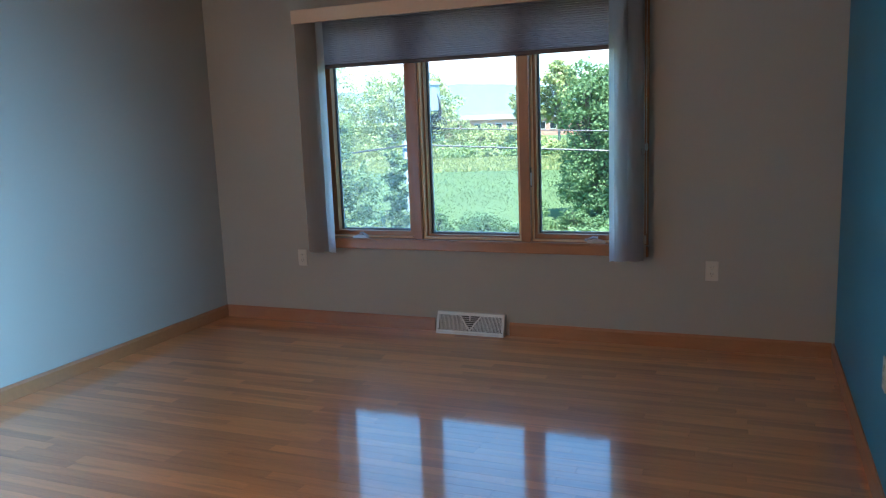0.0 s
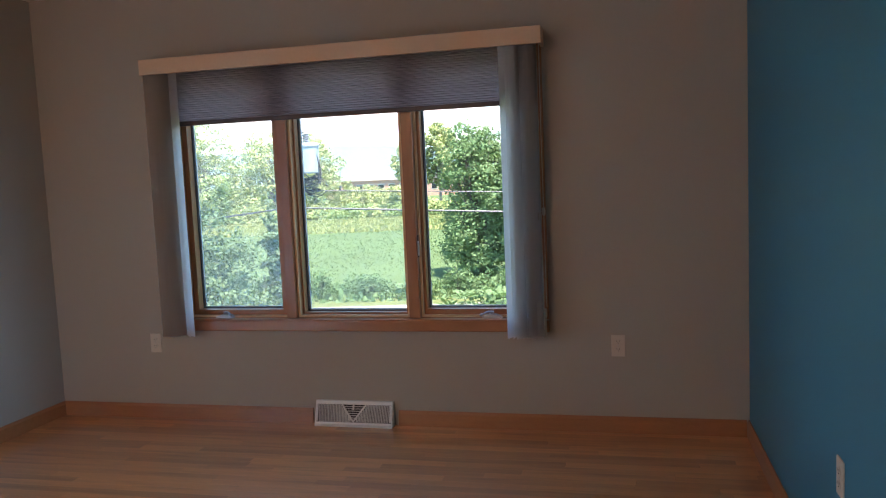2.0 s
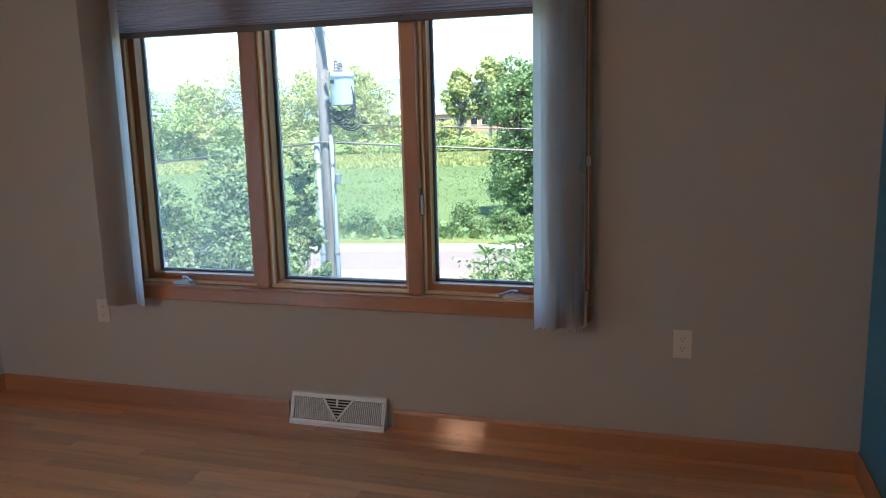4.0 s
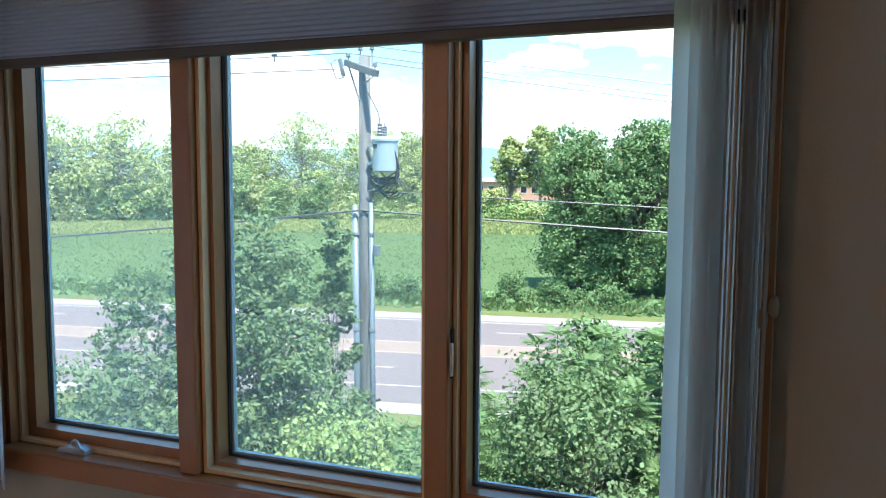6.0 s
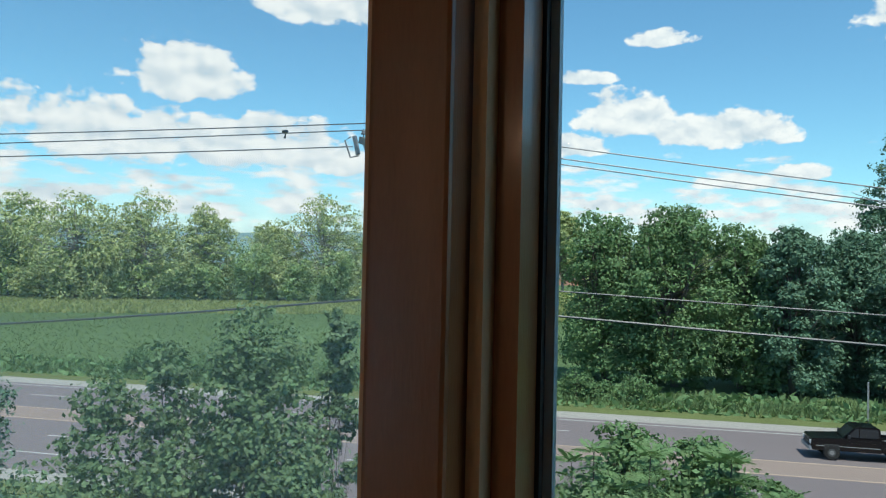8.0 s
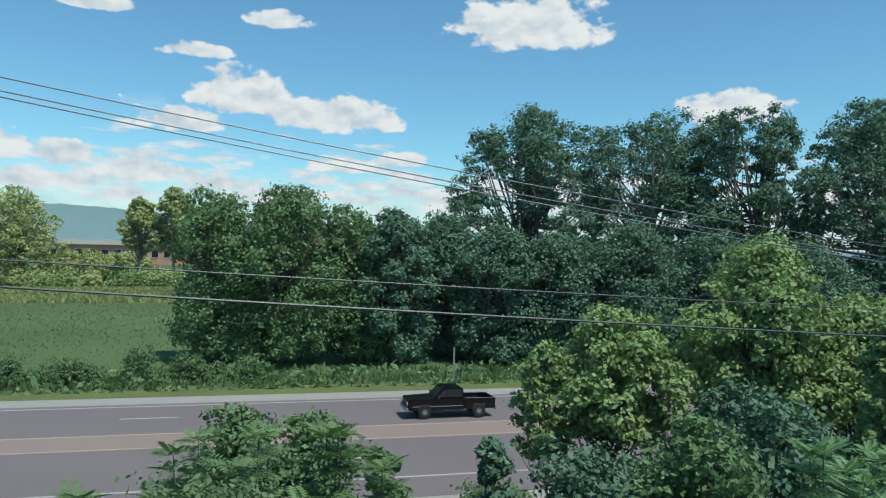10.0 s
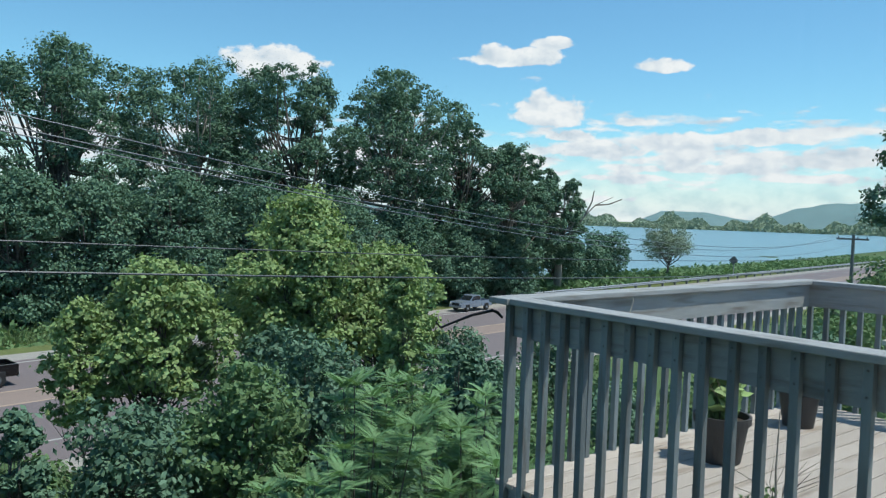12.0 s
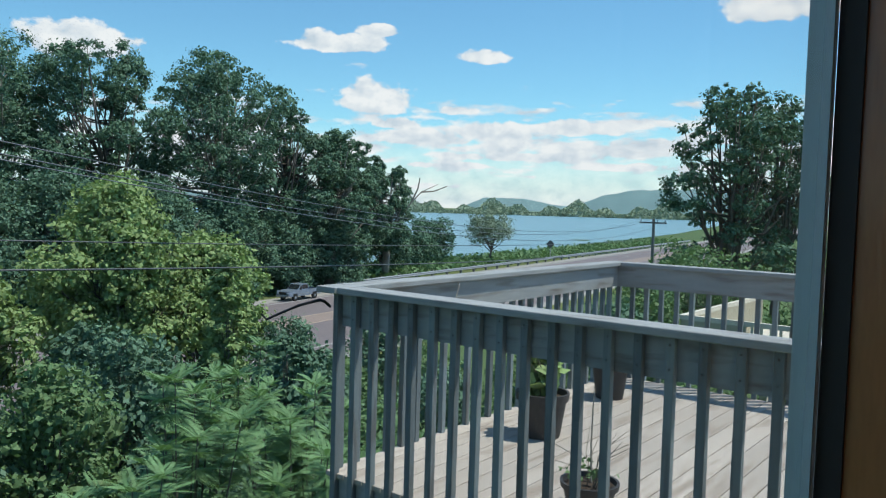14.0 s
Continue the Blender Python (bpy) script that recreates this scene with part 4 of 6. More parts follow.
for pts in ([(0.6, -0.6, 5.0), (1.6, -1.7, 7.2), (2.3, -2.4, 8.3), (3.6, -3.4, 9.1)], [(1.6, -1.7, 7.2), (1.9, -2.3, 8.6), (1.8, -2.6, 9.6)], [(2.3, -2.4, 8.3), (3.2, -3.2, 8.4), (4.1, -4.0, 8.9)]):
    bm = bmesh.new()
    bm_tube(bm, pts, [0.10, 0.07, 0.05, 0.02][:len(pts)], 6)
    part("bare_limb", bm, M["bark_pale"], last)
UNDER = [(-6.0, 47.5, 5.0, 3.5), (-1.9, 46.8, 5.4, 3.3), (1.7, 48.0, 4.0, 2.9), (4.5, 47.0, 4.0, 2.5), (7.9, 50.0, 3.7, 2.9), (11.0, 47.5, 3.3, 2.9),
         (15.2, 48.0, 2.9, 3.3), (19.5, 47.0, 3.5, 3.5), (24.6, 46.5, 2.9, 3.5), (29.9, 45.0, 2.5, 3.5), (36.0, 46.5, 1.6, 3.3), (41.0, 46.6, 0.8, 3.0), (46.5, 46.6, 0.4, 3.0)]
for i, (x, y, zt, r) in enumerate(UNDER):
    tree("roadside_tree", x, y, zt, r, "leaf_mid" if i < 3 else "leaf_dark", "rounded dark green tree thick down to the ground", 30000, 0.21, 40 + i, zlow=GZ + 0.5,
         rt=0.2, k=9, group="rounded roadside trees", clumps=44, spread=0.24)
SHRUB = [(52, 50.5, 0.6, 3.0), (58.5, 52.0, 0.0, 3.2), (64.5, 53.6, 0.4, 3.2), (70, 55.0, 0.2, 3.0)]
for i, (x, y, zt, r) in enumerate(SHRUB):
    tree("shore_tree", x, y, zt, r, "leaf_dark", "low dark green tree on the lake shore", 6000, 0.28, 60 + i, zlow=GZ + 0.2, k=7, group="shore trees", spread=0.22)
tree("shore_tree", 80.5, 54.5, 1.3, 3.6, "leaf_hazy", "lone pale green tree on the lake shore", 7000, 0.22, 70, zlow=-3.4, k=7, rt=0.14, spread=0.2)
# big tree by the bend
tree("bend_tree", 39.0, 11.8, 7.8, 2.9, "leaf_dark", "tall dark tree beside the road with an open crown", 15000, 0.20, 80, zlow=-1.5, k=10, rt=0.25, clumps=40, spread=0.17)
tree("bend_tree", 42.6, 10.4, 7.4, 2.9, "leaf_dark", "tall dark tree beside the road with an open crown", 13000, 0.20, 81, zlow=-1.5, k=9, rt=0.25, clumps=40, spread=0.17)
tree("bend_tree", 39.5, 14.0, -0.4, 3.0, "leaf_dark", "low dark tree beside the road", 3600, 0.30, 82, zlow=GZ, k=7, rt=0.15)

# dark shrubs between meadow and road
rs = np.random.default_rng(17)
for i in range(16):
    u_, v_ = -26 + 2.0 * i + rs.uniform(-0.6, 0.6), 40.6 + rs.uniform(-0.6, 1.4)
    x_, y_ = (ROAD @ Vector((u_, v_, 0))).xy
    tree("meadow_shrub", x_, y_, GZ + rs.uniform(0.9, 2.2), rs.uniform(0.9, 1.5), "leaf_mid", "low dark shrub between meadow and road",
         2200, 0.13, 400 + i, zlow=GZ, k=6, rt=0.04, group="shrubs along the road", spread=0.2)

# light green trees beyond the meadow
FAR = [(-128, 92, 11.5, 10), (-113, 92, 12.5, 10), (-100.8, 94, 11.8, 10.5), (-93, 101, 12.2, 9.5), (-86, 109, 10.8, 6.5), (-79, 117, 8.5, 7.0),
       (-69.5, 120.5, 13.2, 10.5), (-60.5, 130, 11.6, 8.5), (-56.0, 138, 10.6, 7.0), (-50, 150, 0.2, 6.5), (-43.5, 156, -0.4, 6.0),
       (-38.2, 145, 10.0, 3.6), (-32.0, 146, 12.0, 4.4), (-24, 150, 9.0, 5), (-16, 150, 9, 5), (-8, 152, 8, 5)]
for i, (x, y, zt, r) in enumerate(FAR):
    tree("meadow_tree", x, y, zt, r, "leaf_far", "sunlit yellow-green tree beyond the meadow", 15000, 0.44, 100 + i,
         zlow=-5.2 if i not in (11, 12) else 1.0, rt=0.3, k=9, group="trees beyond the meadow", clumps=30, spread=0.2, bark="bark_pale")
rs = np.random.default_rng(7)
for i in range(34):
    x = -128 + 3.6 * i + rs.uniform(-1.5, 1.5)
    y = np.interp(x, [-128, -95, -70, -50, -25, 0], [88, 96, 114, 132, 138, 144]) + rs.uniform(-3, 2)
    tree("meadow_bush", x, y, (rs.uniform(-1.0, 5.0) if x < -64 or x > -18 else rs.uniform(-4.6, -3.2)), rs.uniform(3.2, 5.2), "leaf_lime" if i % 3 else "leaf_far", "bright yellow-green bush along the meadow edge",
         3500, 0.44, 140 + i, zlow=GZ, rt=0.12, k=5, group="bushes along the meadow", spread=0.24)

# meadow grass: tall tufts, thicker towards the road
rs = np.random.default_rng(11)
k = 60000
u = rs.uniform(-130, 30, k)
v = 39 + 60 * rs.uniform(0, 1, k) ** 1.8
c, s = math.cos(radians(9.37)), math.sin(radians(9.37))
gx, gy = u * c - v * s, u * s + v * c
keep = (gx < 12) & (gy < 118)
gx, gy = gx[keep], gy[keep]
k = len(gx)
hgt = rs.uniform(0.15, 0.4, k) * np.where(gy - 0.165 * gx < 44, 1.5, 0.6)
a = rs.uniform(0, math.pi, k)
wd = rs.uniform(0.02, 0.06, k)
bx, by = np.cos(a) * wd, np.sin(a) * wd
lean = rs.normal(size=(k, 2)) * 0.2
z0 = np.full(k, GZ - 0.05)
tufts = np.stack([np.stack([gx - bx, gy - by, z0], 1), np.stack([gx + bx, gy + by, z0], 1),
                  np.stack([gx + bx * 0.3 + lean[:, 0], gy + by * 0.3 + lean[:, 1], z0 + hgt], 1),
                  np.stack([gx - bx * 0.5 + lean[:, 0], gy - by * 0.5 + lean[:, 1], z0 + hgt * 0.9], 1)], 1)
M["grass"] = thin("meadow_grass_blade", (0.14, 0.205, 0.092), (0.16, 0.22, 0.085), 0.5, 0.8, 0.05, 0.2)
tagged(new("tall_grass", quads_mesh("tall_grass", tufts, M["grass"])), "tall uncut meadow grass behind the road", "grass", kind="stuff")
# far end of the meadow: sunlight put into a paler grass colour
k = 32000
gx = rs.uniform(-125, -12, k)
gy = np.interp(gx, [-128, -95, -70, -50, -25, 0], [86, 92, 108, 122, 128, 132]) - 32 * rs.uniform(0, 1, k) ** 1.7
a = rs.uniform(0, math.pi, k)
wd = rs.uniform(0.12, 0.30, k)
bx, by = np.cos(a) * wd, np.sin(a) * wd
lean = rs.normal(size=(k, 2)) * 0.15
hgt = rs.uniform(0.25, 0.6, k)
z0 = np.full(k, GZ - 0.15)
tufts = np.stack([np.stack([gx - bx, gy - by, z0], 1), np.stack([gx + bx, gy + by, z0], 1),
                  np.stack([gx + bx * 0.3 + lean[:, 0], gy + by * 0.3 + lean[:, 1], z0 + hgt], 1),
                  np.stack([gx - bx * 0.5 + lean[:, 0], gy - by * 0.5 + lean[:, 1], z0 + hgt * 0.9], 1)], 1)
M["dry_grass"] = thin("sunlit_grass_blade", (0.34, 0.37, 0.155), (0.32, 0.36, 0.14), 0.45, 0.8, 0.05, 0.25)
tagged(new("dry_grass", quads_mesh("dry_grass", tufts, M["dry_grass"])), "pale yellow-green grass, far end of the meadow painted sunlit", "grass", kind="stuff")
# weedy edge under the wood and along the verge
k = 9000
u = rs.uniform(-120, 75, k)
v = 38.3 + rs.uniform(0, 1, k) ** 1.5 * 4.5
p = np.stack([u * c - v * s, u * s + v * c, GZ + rs.uniform(0.0, 0.6, k) * np.clip((v - 38) / 2.5, 0.15, 1)], 1)
nr = unit(rs.normal(size=(k, 3)) + np.array([0, -0.4, 0.7]))
t = unit(np.cross(nr, rs.normal(size=(k, 3))))
sd = np.cross(nr, t)
L = rs.uniform(0.14, 0.34, (k, 1))
weeds = np.stack([p - t * L, p + sd * L * 0.5, p + t * L, p - sd * L * 0.5], 1)
tagged(new("weeds", quads_mesh("weeds", weeds, M["leaf_mid"])), "low weeds along the edge of the wood", "weeds", kind="stuff")
# far shore woods across the lake
k = 12000
b = np.radians(rs.uniform(45, 76, k))
d = rs.uniform(800, 900, k)
top = 9 + 5 * np.sin(b * 60) + 4 * np.sin(b * 171)
p = np.stack([d * np.sin(b), d * np.cos(b), GZ + rs.uniform(0, 1, k) * np.clip(top, 3, 22)], 1)
nr = unit(rs.normal(size=(k, 3)) + np.array([-0.4, -0.4, 0.5]))
t = unit(np.cross(nr, rs.normal(size=(k, 3))))
sd = np.cross(nr, t)
L = rs.uniform(0.9, 2.4, (k, 1))
woods = np.stack([p - t * L, p + sd * L * 0.7, p + t * L, p - sd * L * 0.7], 1)
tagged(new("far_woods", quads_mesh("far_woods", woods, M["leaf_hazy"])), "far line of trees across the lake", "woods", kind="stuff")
# brush along the lake side of the road, beyond the guardrail
k = 9000
u = rs.uniform(60, 190, k)
v = 38.0 + rs.uniform(0, 8.0, k)
p = np.stack([u * c - v * s, u * s + v * c, GZ + rs.uniform(0, 1.1, k) * (0.5 + 0.5 * np.sin(u * 0.9) ** 2)], 1)
nr = unit(rs.normal(size=(k, 3)) + np.array([0, -0.4, 0.7]))
t = unit(np.cross(nr, rs.normal(size=(k, 3))))
sd = np.cross(nr, t)
L = rs.uniform(0.2, 0.45, (k, 1))
brush = np.stack([p - t * L, p + sd * L * 0.5, p + t * L, p - sd * L * 0.5], 1)
tagged(new("shore_brush", quads_mesh("shore_brush", brush, M["leaf_mid"])), "low brush between guardrail and lake", "brush", kind="stuff")

# trees on the house side of the road
NB = GZ + 0.1
tree("boxelder_tree", 12.8, 19.0, 1.9, 2.2, "leaf_lime", "young yellow-green boxelder in the bank below the window", 30000, 0.14, 200, zlow=-2.4, base=NB, k=14, rt=0.1, clumps=36, spread=0.22)
tree("boxelder_tree", 15.2, 18.6, 0.6, 1.9, "leaf_lime", "young yellow-green boxelder in the bank below the window", 20000, 0.14, 201, zlow=-2.6, base=NB, k=12, rt=0.08, clumps=36, spread=0.22)
tree("boxelder_tree", 8.5, 18.0, 0.2, 1.75, "leaf_lime", "low yellow-green boxelder in the bank below the window", 20000, 0.14, 202, zlow=-2.8, base=NB, k=12, rt=0.07, clumps=36, spread=0.22)
tree("boxelder_tree", 11.0, 16.8, -1.4, 2.0, "leaf_dark", "low dark green boxelder in the bank below the window", 18000, 0.13, 203, zlow=-4.8, base=NB, k=8, rt=0.07, clumps=56, spread=0.14)
for i, (x, y, zt, r) in enumerate([(6.9, 18.3, -0.7, 0.8), (13.7, 15.4, 0.2, 0.6), (12.6, 17.8, 0.9, 0.8)]):
    tree("boxelder_tree", x, y, zt, r, "leaf_lime", "slim yellow-green boxelder shoot at the edge of the thicket", 6000, 0.13, 205 + i, zlow=zt - 2.8, base=NB, rt=0.03, clumps=30, spread=0.24, twigs=1)
BUSH = [(6.0, 11.6, -1.5, 1.25, "leaf_dark"), (4.55, 11.4, -1.35, 0.42, "leaf_dark"), (2.9, 12.2, -1.7, 0.5, "leaf_mid"), (0.4, 13.6, -1.3, 1.1, "leaf_mid"),
        (1.7, 14.0, -1.5, 1.0, "leaf_mid"), (7.7, 11.2, -0.9, 1.2, "leaf_mid"), (9.6, 12.4, -0.9, 1.2, "leaf_dark"), (11.8, 10.8, -1.0, 0.7, "leaf_dark"),
        (4.2, 9.8, -2.5, 1.3, "leaf_dark"), (2.2, 10.0, -2.4, 1.3, "leaf_mid"), (8.8, 9.0, -1.8, 1.2, "leaf_dark"), (11.8, 8.6, -1.9, 1.2, "leaf_mid"), (10.2, 15.0, -1.9, 1.4, "leaf_dark"), (13.6, 12.6, -1.6, 1.1, "leaf_dark")]
for i, (x, y, zt, r, lf) in enumerate(BUSH):
    tree("bank_bush", x, y, zt, r, lf, "thick green bush on the bank below the house", 9500, 0.118, 220 + i, zlow=GZ + 1.2, base=GZ + 0.3, k=8, rt=0.04,
         group="bushes on the bank", clumps=30, spread=0.27)
for i, (x, y, zt, r, lf) in enumerate([(7.6, 15.0, -2.6, 1.3, "leaf_dark"), (5.2, 15.4, -3.2, 1.0, "leaf_mid"), (13.4, 15.2, -2.2, 1.4, "leaf_mid"), (16.5, 16.4, -1.6, 1.3, "leaf_dark"),
                                       (15.6, 13.6, -2.2, 1.3, "leaf_mid"), (12.2, 5.6, -2.2, 1.2, "leaf_mid"), (14.6, 9.6, -2.0, 1.4, "leaf_dark"), (17.5, 12.0, -2.0, 1.4, "leaf_mid"),
                                       (9.8, 5.6, -2.4, 1.1, "leaf_dark"), (6.6, 8.8, -2.2, 1.0, "leaf_dark"), (5.2, 8.0, -2.6, 0.9, "leaf_mid"), (18.6, 15.0, -1.8, 1.3, "leaf_dark"), (12.4, 4.4, 0.1, 1.1, "leaf_mid"), (11.6, 3.2, -0.5, 1.0, "leaf_mid"), (14.4, 5.6, 0.1, 1.2, "leaf_dark"),
                                       (11.2, 2.0, -1.0, 1.1, "leaf_dark"), (13.0, 1.0, -1.1, 1.2, "leaf_mid"), (16.8, 8.4, -1.2, 1.4, "leaf_mid"), (11.4, -0.6, -1.2, 1.1, "leaf_mid")]):
    tree("bank_bush", x, y, zt, r, lf, "thick green bush on the bank below the house", 6500, 0.12, 270 + i, zlow=GZ + 1.0, base=GZ + 0.3, k=8, rt=0.04,
         group="bushes on the bank", clumps=30, spread=0.27)
for i, (x, y, zt, r) in enumerate([(27.5, 8.6, 0.5, 2.2), (28.5, 5.2, 0.3, 2.4), (30.0, 2.0, 0.2, 2.4), (24.0, 9.4, -0.6, 1.8), (31.0, 11.0, 0.4, 2.2)]):
    tree("yard_bush", x, y, zt, r, "leaf_mid", "wide green bush behind the porch next door", 5500, 0.15, 290 + i, zlow=GZ + 0.8, base=GZ + 0.2, k=9, rt=0.06, group="bushes behind the porch", clumps=30, spread=0.24)
# ground cover of the bank
rs = np.random.default_rng(23)
k = 26000
gx, gy = rs.uniform(-12, 26, k), rs.uniform(2.5, 19.5, k)
gy = np.where(gy > 18.6 + 0.165 * gx, gy - 4, gy)
zb = GZ + np.clip((14 - gy) / 9, 0, 1) * 1.3
p = np.stack([gx, gy, zb + rs.uniform(0, 0.55, k) ** 1.4], 1)
nr = unit(rs.normal(size=(k, 3)) + np.array([0, -0.2, 0.9]))
t = unit(np.cross(nr, rs.normal(size=(k, 3))))
sd = np.cross(nr, t)
L = rs.uniform(0.06, 0.17, (k, 1))
cover_leaves = np.stack([p - t * L, p + sd * L * 0.5, p + t * L, p - sd * L * 0.5], 1)
tagged(new("ground_cover", quads_mesh("ground_cover", cover_leaves, M["leaf_mid"])), "leafy ground cover on the bank below the house", "ground cover", kind="stuff")
# loose leafy trees in front of the pole
for i, (x, y, zt, r, n_, lf) in enumerate([(-3.35, 7.7, 0.85, 1.0, 17000, "leaf_soft"), (-2.62, 8.5, 0.95, 0.42, 8000, "leaf_soft"), (-3.0, 7.3, -0.2, 1.5, 22000, "leaf_soft"), (-4.3, 7.2, 0.5, 0.65, 8000, "leaf_soft"),
                                           (-4.7, 6.6, 0.0, 0.75, 8500, "leaf_soft"), (-8.3, 7.4, 0.2, 0.85, 7000, "leaf_dark")]):
    tree("bank_tree", x, y, zt, r, lf, "slim leafy young tree on the bank before the pole", n_, 0.074, 240 + i, zlow=-3.3, base=GZ + 1.0, rt=0.025, group="young trees on the bank", clumps=26, spread=0.26, twigs=1)
LOW = [(-4.4, 5.6, -0.9, 1.2, "leaf_soft"), (-1.5, 6.4, -1.3, 1.25, "leaf_lime"), (1.2, 7.2, -0.6, 1.15, "leaf_soft"), (-6.6, 5.8, -1.3, 1.1, "leaf_dark"), (3.2, 7.2, -1.7, 1.1, "leaf_mid"), (-2.9, 5.4, -1.7, 1.0, "leaf_mid"), (0.0, 5.4, -1.9, 1.0, "leaf_mid")]
for i, (x, y, zt, r, lf) in enumerate(LOW):
    tree("window_bush", x, y, zt, r, lf, "leafy green bush below the window", 14000, 0.07, 250 + i, zlow=GZ + 1.6, base=GZ + 0.9, k=8, rt=0.035, group="bushes below the window", clumps=30, spread=0.27)


def frond(L, pairs, w):
    """A compound leaf: a rib that bows down with leaflets in pairs; quads in local x (out), z (up)."""
    out = []
    for i in range(pairs):
        f = (i + 1) / (pairs + 0.5)
        x, z = L * f, -0.28 * L * f * f
        ll = w * (0.55 + 0.9 * math.sin(math.pi * (0.15 + 0.75 * f)))
        for sg in (-1, 1):
            a = np.array([x, 0, z])
            tip = a + np.array([0.35 * ll, sg * ll, -0.22 * ll])
            hw = np.array([0.16 * ll, 0, 0])
            m0 = a + (tip - a) * 0.45 + np.array([0, 0, 0.03 * ll])
            out.append(np.array([a, m0 + hw, tip, m0 - hw]))
    e = np.array([L, 0, -0.28 * L])
    out.append(np.array([e, e + [0.4 * w, 0.15 * w, -0.15 * w], e + [0.95 * w, 0, -0.4 * w], e + [0.4 * w, -0.15 * w, -0.15 * w]]))
    out.append(np.array([[0, -0.004, 0.0], [0, 0.004, 0.0], [L, 0.002, -0.28 * L], [L, -0.002, -0.28 * L]]))
    return np.array(out)


FROND = frond(0.27, 13, 0.052)
WALNUT = frond(0.26, 6, 0.088)


def sumac(x, y, base, ztop, r, heads, seed, leaf="leaf_sumac", shape=None, kind="sumac_bush", label="sumac bush with long feathery compound leaves", group="sumac bushes", tiers=3):
    """A sumac: forked stems, each topped by a rosette of compound leaves."""
    rs = np.random.default_rng(seed)
    shape = FROND if shape is None else shape
    t = tagged(holder(kind, (x, y, base)), label, "bush", group)
    bm = bmesh.new()
    quads = []
    H = ztop - base
    for _ in range(heads):
        a, d = rs.uniform(0, 2 * math.pi), r * math.sqrt(rs.uniform(0, 1))
        tip = np.array([d * math.cos(a), d * math.sin(a), H * (1 - 0.30 * (d / r) ** 2) * rs.uniform(0.55, 1.02)])
        bm_tube(bm, [(0.2 * tip[0], 0.2 * tip[1], -0.1), (0.55 * tip[0], 0.55 * tip[1], 0.55 * tip[2]), tip], [0.022, 0.014, 0.006], 5)
        for tier in range(tiers):
            nf = rs.integers(7, 10)
            for i in range(nf):
                az_ = 2 * math.pi * (i + rs.uniform(-0.3, 0.3)) / nf
                up = rs.uniform(0.25, 0.95) - 0.34 * tier
                sc = rs.uniform(0.65, 1.15)
                R = np.array(Matrix.Rotation(az_, 3, "Z") @ Matrix.Rotation(-up, 3, "Y") @ Matrix.Rotation(rs.uniform(-0.4, 0.4), 3, "X"))
                quads.append((shape * sc) @ R.T + tip - np.array([0, 0, 0.17 * tier]))
    s = part("stems", bm, M["bark"], t)
    lv = new("leaves", quads_mesh("leaves", np.concatenate(quads), M[leaf]))
    lv.parent, lv["kind"] = t, "stuff"
    return t


for i, (x, y, zt, r, hd) in enumerate([(7.3, 7.4, -0.45, 1.0, 30), (8.35, 6.7, -0.75, 0.8, 22), (6.2, 6.6, -1.1, 1.0, 26), (5.0, 6.2, -1.7, 1.0, 20), (9.4, 7.6, -1.0, 0.9, 20),
                                       (7.0, 5.2, -1.4, 0.9, 20), (8.6, 5.2, -1.1, 0.8, 18), (4.4, 8.2, -2.0, 0.9, 18), (10.2, 10.0, -0.85, 0.9, 16), (9.4, 6.0, -1.0, 0.7, 14)]):
    sumac(x, y, GZ + 1.0, zt, r * 1.1, int(1.2 * hd), 300 + i)
# taller walnut-like saplings with drooping compound leaves, in the bushes before the window
for i, (x, y, zt, r, hd) in enumerate([(0.75, 8.5, -0.1, 0.5, 22), (1.2, 8.8, -0.35, 0.5, 12), (2.05, 8.7, -0.25, 0.38, 15), (2.75, 8.6, -0.85, 0.32, 6), (0.0, 8.5, -0.6, 0.45, 8), (-0.7, 8.9, -0.75, 0.35, 6),
                                       (1.5, 8.2, -0.85, 0.8, 26), (0.3, 7.2, -0.75, 0.4, 6)]):
    sumac(x, y, GZ + 1.0, zt, r, hd, 330 + i, "leaf_mid", WALNUT, "walnut_sapling", "young walnut with drooping compound leaves", "walnut saplings", 3)

# ---- utility poles and wires ----
PX, PY, PTOP = -3.45, 11.25, 3.66
pole = tagged(holder("utility_pole", (PX, PY, GZ)), "weathered wooden utility pole with a grey transformer and conduits", "utility pole")


def P(x, y, z):
    return (x, y, z - GZ)


bm = bmesh.new()
bm_tube(bm, [P(0.06, 0, GZ - 0.3), P(0.03, 0, -2.5), P(0, 0, 0.6), P(-0.02, 0, PTOP)], [0.165, 0.15, 0.125, 0.105], 16)
part("shaft", bm, M["pole"], pole, smooth=True)
arm_dir = Vector((0.80, -0.45, -0.28)).normalized()
arm = bmesh.new()
bm_box(arm, -0.52, -0.05, -0.06, 0.52, 0.05, 0.06, bevel=0.006)
arm_ob = part("crossarm", arm, M["pole"], pole)
arm_ob.matrix_basis = Matrix.Translation(P(-0.02, -0.13, PTOP - 0.22)) @ arm_dir.to_track_quat("X", "Z").to_matrix().to_4x4()


def along(s, dz=0.0, dy=0.0):
    q = Vector(P(-0.02, -0.13, PTOP - 0.22)) + arm_dir * s
    return (q.x, q.y + dy, q.z + dz)


bm = bmesh.new()
bm_tube(bm, [along(-0.42, -0.06), P(-0.06, -0.13, PTOP - 0.80)], 0.02, 6)
part("brace", bm, M["pole"], pole)
bm = bmesh.new()
bm_tube(bm, [along(0.42, -0.06), P(0.04, -0.13, PTOP - 0.50)], 0.012, 6)
part("brace", bm, M["galv"], pole)


